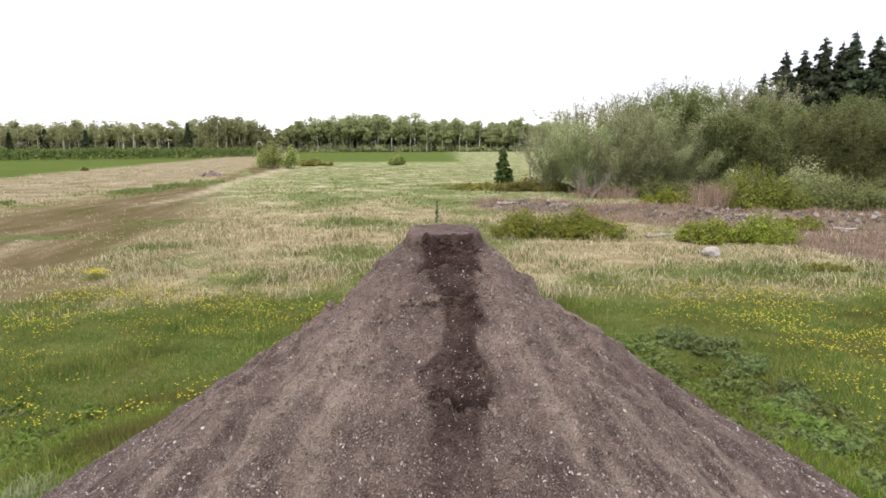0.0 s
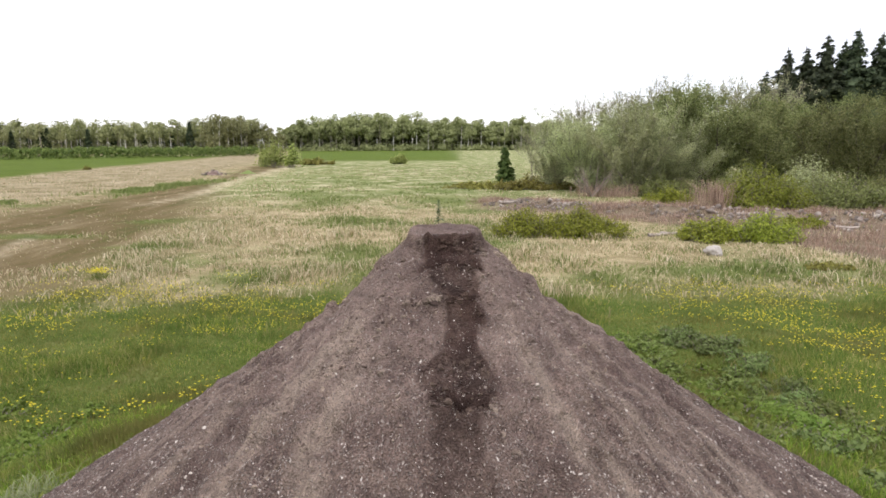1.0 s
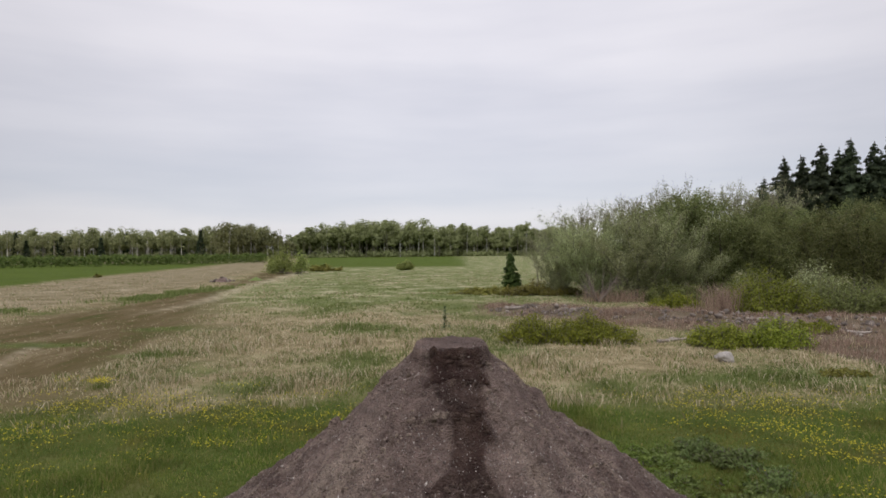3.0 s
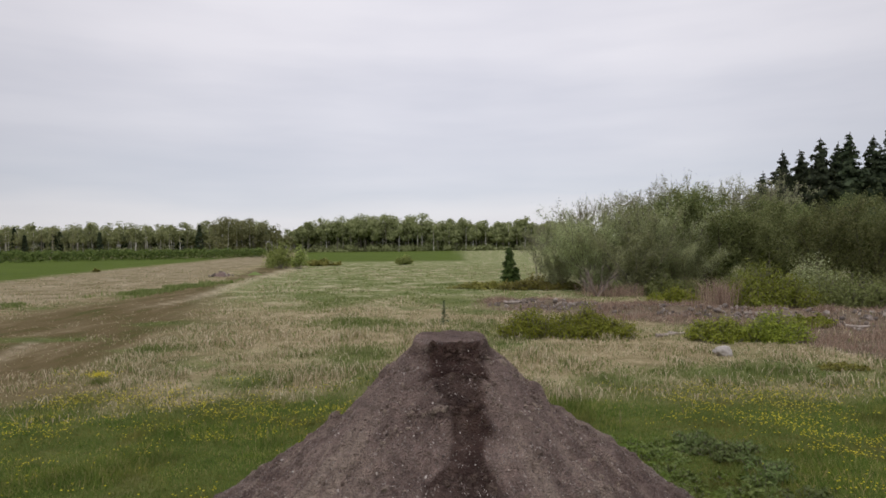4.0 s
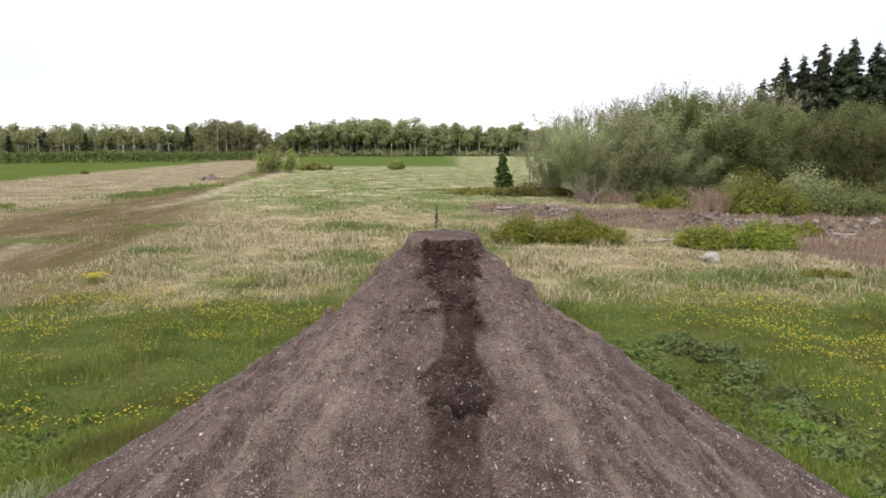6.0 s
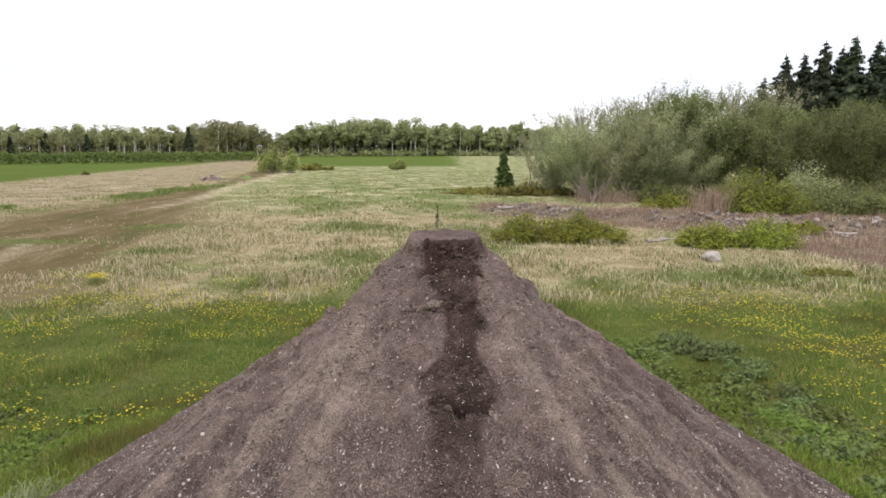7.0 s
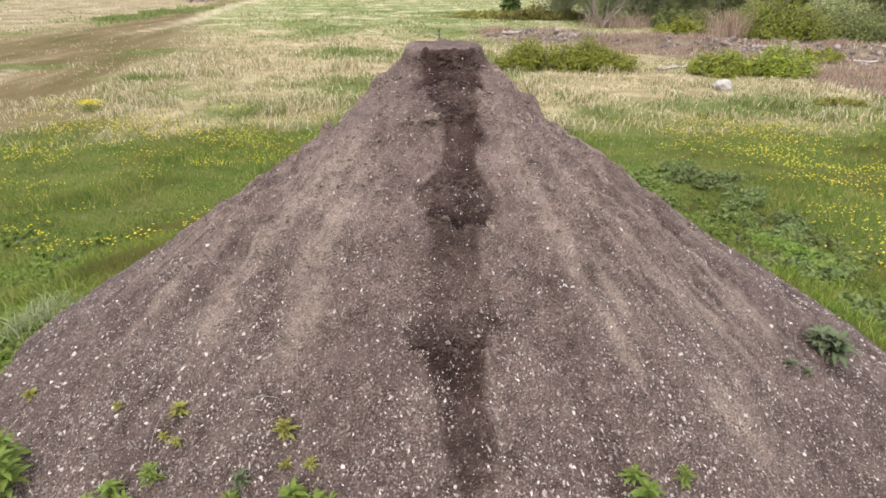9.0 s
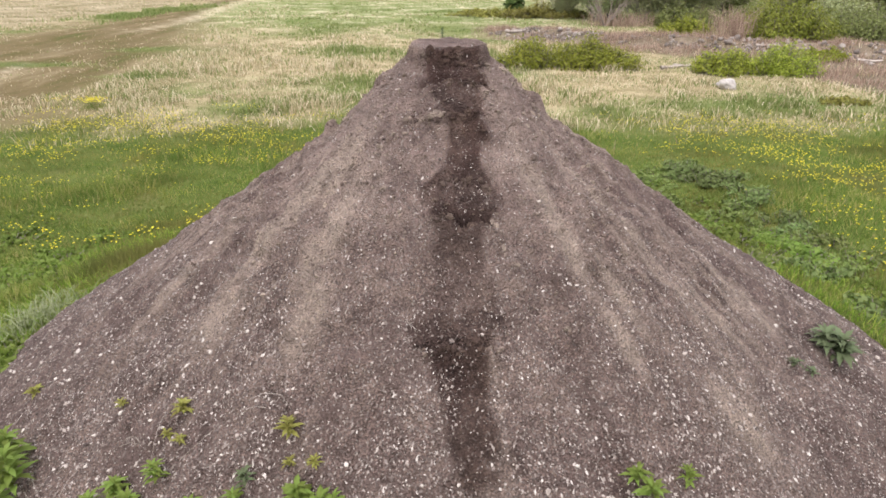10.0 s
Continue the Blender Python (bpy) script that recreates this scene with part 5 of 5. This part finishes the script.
for k, (x, y, length, radius, turn) in enumerate([(6.5, 19.3, 0.75, 0.055, 0.3), (6.9, 19.6, 0.5, 0.045, -0.2), (12.4, 21.6, 0.9, 0.07, -0.25), (13.3, 21.0, 0.7, 0.06, -0.35), (5.6, 29.0, 0.9, 0.07, 0.5), (8.9, 26.0, 0.8, 0.06, 0.2),
                                                   (11.2, 23.6, 0.8, 0.06, -0.1), (2.9, 29.4, 0.9, 0.08, 0.1), (14.6, 20.2, 0.8, 0.06, 0.2)]):
    fallen_log(x, y, length, radius, turn, 640 + k)

# ---- weeds on and beside the heap ----


def leaf_mesh(mat, lobes=3, name="leaf"):
    """A folded, toothed leaf, one metre long, along +x."""
    n = 9
    u = np.linspace(0, 1, n)
    w = 0.145 * np.sin(np.pi * u ** 0.75) * (1 + 0.28 * np.cos(u * lobes * TURN))
    mid = np.stack([u, np.zeros(n), 0.18 * np.sin(np.pi * u) - 0.10 * u], 1)
    left = mid + np.stack([np.zeros(n), w, 0.30 * w], 1)
    right = mid + np.stack([np.zeros(n), -w, 0.30 * w], 1)
    v = np.concatenate([left, mid, right])
    f = [(k, k + 1, n + k + 1, n + k) for k in range(n - 1)] + [(n + k, n + k + 1, 2 * n + k + 1, 2 * n + k) for k in range(n - 1)]
    return mesh_of(name, v, f, [mat], shade=True)


LEAVES = {"green": leaf_mesh(WEED), "yellow": leaf_mesh(WEED_YELLOW), "grey": leaf_mesh(WEED_DARK, 5)}


def stem_mesh(mat):
    v, f = tubes([(np.zeros(3), np.array([0.05, 0, 0.5]), 0.03, 0.025), (np.array([0.05, 0, 0.5]), np.array([0.0, 0.05, 1.0]), 0.025, 0.012)], 5)
    return mesh_of("stem", v, f, [mat], shade=True)


STEMS = {k: stem_mesh(m) for k, m in (("green", WEED), ("yellow", WEED_YELLOW), ("grey", WEED_DARK))}


def surface_z(x, y):
    return np.maximum(heap_z(x, y), ground_z(x, y))


def weed(x, y, tall, reach, kind, leaves, seed, label):
    rng = np.random.default_rng(seed)
    z = float(surface_z(np.float64(x), np.float64(y)))
    ob = base("weed", x, y, z - 0.005, rng.uniform(0, TURN))
    child("stem", STEMS[kind], ob, Matrix.LocRotScale((0, 0, 0), None, (0.12 * reach + 0.02, 0.12 * reach + 0.02, tall)))
    for k in range(leaves):
        at = (0.25 + 0.75 * (k + 0.5) / leaves)
        t = k * 2.4 + rng.uniform(-0.4, 0.4)
        s = reach * rng.uniform(0.7, 1.15) * (1.1 - 0.45 * at)
        child("leaf", LEAVES[kind], ob, Matrix.LocRotScale((0, 0, tall * at), Euler((rng.uniform(-0.3, 0.3), -rng.uniform(0.0, 0.7) * (0.3 + at), t)), (s, s, s)))
    tagged(ob, label, "weed", "weeds on the heap")

# x, y, height, leaf length, kind, leaves
SEEDLINGS = [
    (-1.16, 1.875, 0.03, 0.030, "yellow", 8), (-0.89, 1.767, 0.05, 0.045, "yellow", 14), (-0.93, 1.71, 0.03, 0.030, "yellow", 8), (-0.867, 1.668, 0.03, 0.032, "yellow", 9), (-0.487, 1.608, 0.06, 0.050, "yellow", 14),
    (-0.477, 1.538, 0.03, 0.032, "yellow", 8), (-0.40, 1.537, 0.03, 0.034, "yellow", 8), (-0.617, 1.525, 0.05, 0.045, "grey", 10), (-1.716, 2.203, 0.03, 0.045, "yellow", 8),
]
GREEN_WEEDS = [
    (-0.928, 1.585, 0.08, 0.050, "green", 14), (-1.60, 1.85, 0.16, 0.085, "green", 22), (-1.54, 1.749, 0.18, 0.090, "green", 22), (-1.62, 1.70, 0.2, 0.10, "green", 22), (-1.074, 1.596, 0.06, 0.060, "green", 16),
    (-1.16, 1.58, 0.07, 0.06, "green", 16), (-1.00, 1.53, 0.06, 0.06, "green", 14), (-0.441, 1.455, 0.08, 0.065, "green", 20), (-0.37, 1.43, 0.07, 0.06, "green", 16), (-0.645, 1.483, 0.05, 0.050, "green", 12),
    (-0.33, 1.447, 0.04, 0.045, "green", 10), (-0.784, 1.481, 0.05, 0.050, "green", 12),
]
SLOPE_WEEDS = [
    (0.58, 1.511, 0.05, 0.055, "green", 10), (0.616, 1.472, 0.05, 0.060, "green", 10), (0.746, 1.535, 0.08, 0.045, "green", 10), (0.409, 1.441, 0.03, 0.030, "yellow", 7), (1.66, 2.33, 0.09, 0.105, "grey", 24),
    (1.60, 2.36, 0.07, 0.085, "grey", 16), (1.35, 2.112, 0.03, 0.040, "grey", 9), (1.44, 2.14, 0.03, 0.035, "grey", 7), (0.934, 1.50, 0.03, 0.035, "green", 8), (-0.21, 21.0, 0.85, 0.26, "grey", 18),
]
LABELS = {"green": "fresh green broad-leaved weed growing in gravel", "yellow": "small yellowish weed seedling growing in gravel", "grey": "grey-green toothed weed growing on the gravel slope"}
for k, (x, y, tall, reach, kind, leaves) in enumerate(SEEDLINGS + GREEN_WEEDS + SLOPE_WEEDS):
    weed(x, y, tall * 1.1, reach * 1.12, kind, int(leaves * 1.9), 700 + k, LABELS[kind] if y < 10 else "tall green weed standing alone in dry grass")

# leafy weeds on the bank round the heap: x, y, width, depth, height, material
def bank_weeds():
    rng = np.random.default_rng(715)
    rows = [(-2.36, 3.40, 0.5, 0.4, 0.14, WEED_GREY), (-2.3, 2.95, 0.5, 0.5, 0.14, WEED)]
    for y in np.arange(3.1, 9.3, 0.52):
        out = float(weed_edge(y))
        for x in np.arange(2.42, out + 0.2, 0.50):
            px, py = x + rng.uniform(-0.2, 0.2), y + rng.uniform(-0.2, 0.2)
            if heap_z(np.float64(px), np.float64(py)) > ground_z(np.float64(px), np.float64(py)) - 0.05:
                continue
            if px > out - 0.42 and py > 5.4:
                mat, tall = (WEED_RANK if rng.uniform() < 0.45 else WEED_GREY), rng.uniform(0.22, 0.32)
            elif py < 5.0 and px < 2.95:
                mat, tall = (WEED_GREY if rng.uniform() < 0.5 else WEED_RANK), rng.uniform(0.16, 0.24)
            else:
                mat, tall = (WEED if rng.uniform() < 0.7 else WEED_GREY), rng.uniform(0.12, 0.22)
            rows.append((px, py, rng.uniform(0.65, 0.95), rng.uniform(0.6, 0.85), tall, mat))
    for px, py in ((-4.8, 6.3), (-4.2, 6.0), (-3.7, 5.5), (-4.5, 5.4), (-3.9, 4.9), (-3.3, 5.0), (-5.2, 5.7), (-3.4, 4.4), (-4.3, 4.7), (-5.0, 6.9), (-2.9, 4.3), (-3.6, 6.2)):
        rows.append((px, py, rng.uniform(0.8, 1.1), rng.uniform(0.7, 0.9), rng.uniform(0.10, 0.18), WEED))
    return rows


for k, (x, y, w, d, h, mat) in enumerate(bank_weeds()):
    plant_tree("weed_clump", low_bush_parts(720 + k, w * 1.2, d * 1.2, h * 0.9, int(2000 * w), 0.027, mat, 9), x, y, 0, 1.0,
               {"weed_leaves": "bright green leafy weeds beside the gravel heap", "rank_weed_leaves": "dark green rank weeds on the grassy bank"}.get(mat.name, "grey-green leafy weeds on the grassy bank"), "weeds", "weed clumps on the bank")


def dry_stems():
    """Thin dry stalks lying and arching on the gravel near the weeds."""
    rng = np.random.default_rng(741)
    spots = [(rng.uniform(-1.55, -0.55), rng.uniform(1.48, 1.86)) for _ in range(15)] + [(-1.75, 2.55), (-0.10, 1.86), (-1.05, 1.72), (-0.86, 1.62)]
    for k, (x, y) in enumerate(spots):
        t, ln, bend = rng.uniform(0, TURN), rng.uniform(0.06, 0.15), rng.uniform(-0.8, 0.8)
        lift = rng.uniform(0.0, 0.03)
        pts, px, py = [], x, y
        for i in range(5):
            pts.append(np.array([px, py, float(surface_z(np.float64(px), np.float64(py))) + 0.004 + lift * math.sin(i * 0.8)]))
            px, py = px + math.cos(t + bend * i / 4) * ln / 4, py + math.sin(t + bend * i / 4) * ln / 4
        v, f = tubes([(a, b, 0.0012 - 0.0002 * i, 0.0010 - 0.0002 * i) for i, (a, b) in enumerate(zip(pts, pts[1:]))], 4)
        tagged(new("dry_stem", mesh_of("dry_stem", v, f, [DEADWOOD])), "thin dry grass stem lying on gravel", "stem", "dry stems on the gravel")


dry_stems()

# ---- gravel and pebbles on the heap ----


def heap_spots(rng, n):
    r = 0.12 + 2.25 * np.sqrt(rng.uniform(0, 1, n))
    a = rng.uniform(-1.9, 1.9, n)
    x, y = HEAP[0] + r * np.sin(a), HEAP[1] - r * np.cos(a)
    return x, y, r


def build_gravel():
    rng = np.random.default_rng(801)
    x, y, r = heap_spots(rng, 240000)
    bunch = value_noise(x, y, 3.0, 803) + 0.7 * value_noise(x, y, 9.0, 805)
    aside = np.abs(np.arctan2(x - HEAP[0], -(y - HEAP[1])))
    share = (0.56 + 0.26 * smooth(0.5, 1.25, r)) * (1 - 0.6 * smooth(0.75, 1.3, aside)) * (1 - np.clip(1.05 * sandy_weight(x, y), 0, 0.9)) * np.clip(1 + 0.8 * bunch, 0.35, 1.6) * (1 - 0.65 * damp_shade_weight(x, y))
    keep = (share > rng.uniform(0, 1, len(x))) & (heap_z(x, y) > ground_z(x, y) + 0.01)
    x, y, r = x[keep], y[keep], r[keep]
    n = len(x)
    size = np.clip(0.0024 * np.exp(rng.normal(size=n) * 0.36) * (0.82 + 0.36 * smooth(0.7, 1.5, r)), 0.0018, 0.0085)
    z = heap_z(x, y) + size * 0.25
    corners = np.array([(1, 0, -0.25), (0.1, 1, -0.2), (-1, 0, -0.25), (-0.1, -1, -0.3), (0.1, 0.1, 0.75)], float)
    v = corners[None] * rng.uniform(0.7, 1.3, (n, 5, 1)) + rng.normal(size=(n, 5, 3)) * 0.14
    v[..., 0] *= rng.uniform(1.0, 1.6, (n, 1))
    # long stones lie down the slope more often than across it
    t = np.arctan2(y - HEAP[1], x - HEAP[0]) + rng.normal(size=n) * 0.8
    c, s = np.cos(t)[:, None], np.sin(t)[:, None]
    tilt = -0.75 * np.cos(t - np.arctan2(y - HEAP[1], x - HEAP[0]))[:, None] + rng.normal(size=(n, 1)) * 0.3
    v[..., 2] += v[..., 0] * tilt
    v = np.stack([v[..., 0] * c - v[..., 1] * s, v[..., 0] * s + v[..., 1] * c, v[..., 2]], -1) * size[:, None, None]
    v = v + np.stack([x, y, z], 1)[:, None]
    one = np.array([(0, 1, 4), (1, 2, 4), (2, 3, 4), (3, 0, 4)])
    f = (one[None] + (np.arange(n) * 5)[:, None, None]).reshape(-1, 3)
    ob = child("gravel", mesh_of("gravel", v.reshape(-1, 3), f, [GRAVEL], shade=True), heap, None, "loose small grey and white gravel")
    tagged(ob, kind="stuff")


def build_clods():
    """Crumbs and clods of the crusted soil on the upper slope."""
    rng = np.random.default_rng(821)
    x, y, r = heap_spots(rng, 62000)
    bunch = value_noise(x, y, 5.0, 823) + 0.6 * value_noise(x, y, 14.0, 825)
    keep = (smooth(1.3, 0.5, r) * 0.5) * np.clip(0.6 + 1.8 * bunch, 0, 2) > rng.uniform(0, 1, len(x))
    keep = keep & (y < 3.0)
    x, y = x[keep], y[keep]
    size = np.clip(0.0040 * np.exp(rng.normal(size=len(x)) * 0.5), 0.0025, 0.015)
    # broken lips of the footholds and of the flat top
    for ly, lx, half, many in ((1.775, 0.05, 0.13, 90), (2.10, 0.05, 0.13, 110), (2.235, 0.04, 0.12, 60), (2.44, -0.02, 0.14, 170), (2.565, 0.03, 0.12, 60), (2.66, 0.02, 0.15, 110)):
        px = rng.uniform(-half, half, many)
        x = np.append(x, lx + px)
        y = np.append(y, ly + 0.15 * px ** 2 / half + rng.normal(size=many) * 0.012 + 0.02 * value_noise(px, px * 0, 20, int(ly * 100)))
        size = np.append(size, np.clip(0.0065 * np.exp(rng.normal(size=many) * 0.5), 0.003, 0.018))
    n = len(x)
    bm = bmesh.new()
    bmesh.ops.create_icosphere(bm, subdivisions=1, radius=1.0)
    ball = np.array([v.co[:] for v in bm.verts])
    one = np.array([[v.index for v in f.verts] for f in bm.faces])
    bm.free()
    v = ball[None] * rng.uniform(0.6, 1.35, (n, len(ball), 1)) * rng.uniform(0.6, 1.3, (n, 1, 3)) * size[:, None, None]
    v = v + np.stack([x, y, heap_z(x, y) + size * 0.15], 1)[:, None]
    f = (one[None] + (np.arange(n) * len(ball))[:, None, None]).reshape(-1, 3)
    # three crumbs in ten are darkened at random
    shade = np.where(rng.uniform(0, 1, n) < 0.3, rng.uniform(0.2, 0.55, n), 0.0)
    damp_shade = np.repeat(np.maximum(damp_shade_weight(x, y), shade), len(ball))
    me = mesh_of("clod_crumb", v.reshape(-1, 3), f, [SOIL], values={"damp_shade": damp_shade, "sandy": np.repeat(rng.uniform(0.0, 1.0, n), len(ball)), "grit": np.full(len(damp_shade), 0.2)})
    tagged(child("clod_crumb", me, heap, None, "crumbly clods of dry soil"), kind="stuff")


def build_pebbles():
    rng = np.random.default_rng(811)
    kinds = [rock_mesh("pebble", 40 + k, PEBBLE, 1, 0.5) for k in range(6)]
    made = 0
    while made < 300:
        x, y, r = (float(q[0]) for q in heap_spots(rng, 1))
        if y > 2.95 or rng.uniform() < 0.7 * float(damp_shade_weight(np.array([x]), np.array([y]))[0]) or rng.uniform() > 0.25 + 0.75 * min(r / 1.2, 1) or heap_z(np.float64(x), np.float64(y)) < ground_z(np.float64(x), np.float64(y)) + 0.02:
            continue
        size = rng.uniform(0.0048, 0.0086) * (1.35 if rng.uniform() < 0.1 else 1.0) * (0.75 + 0.25 * r)
        child("pebble", kinds[made % 6], heap, lying(x, y, size, rng, heap_z, 0.3))
        made += 1


build_gravel()
build_clods()
build_pebbles()
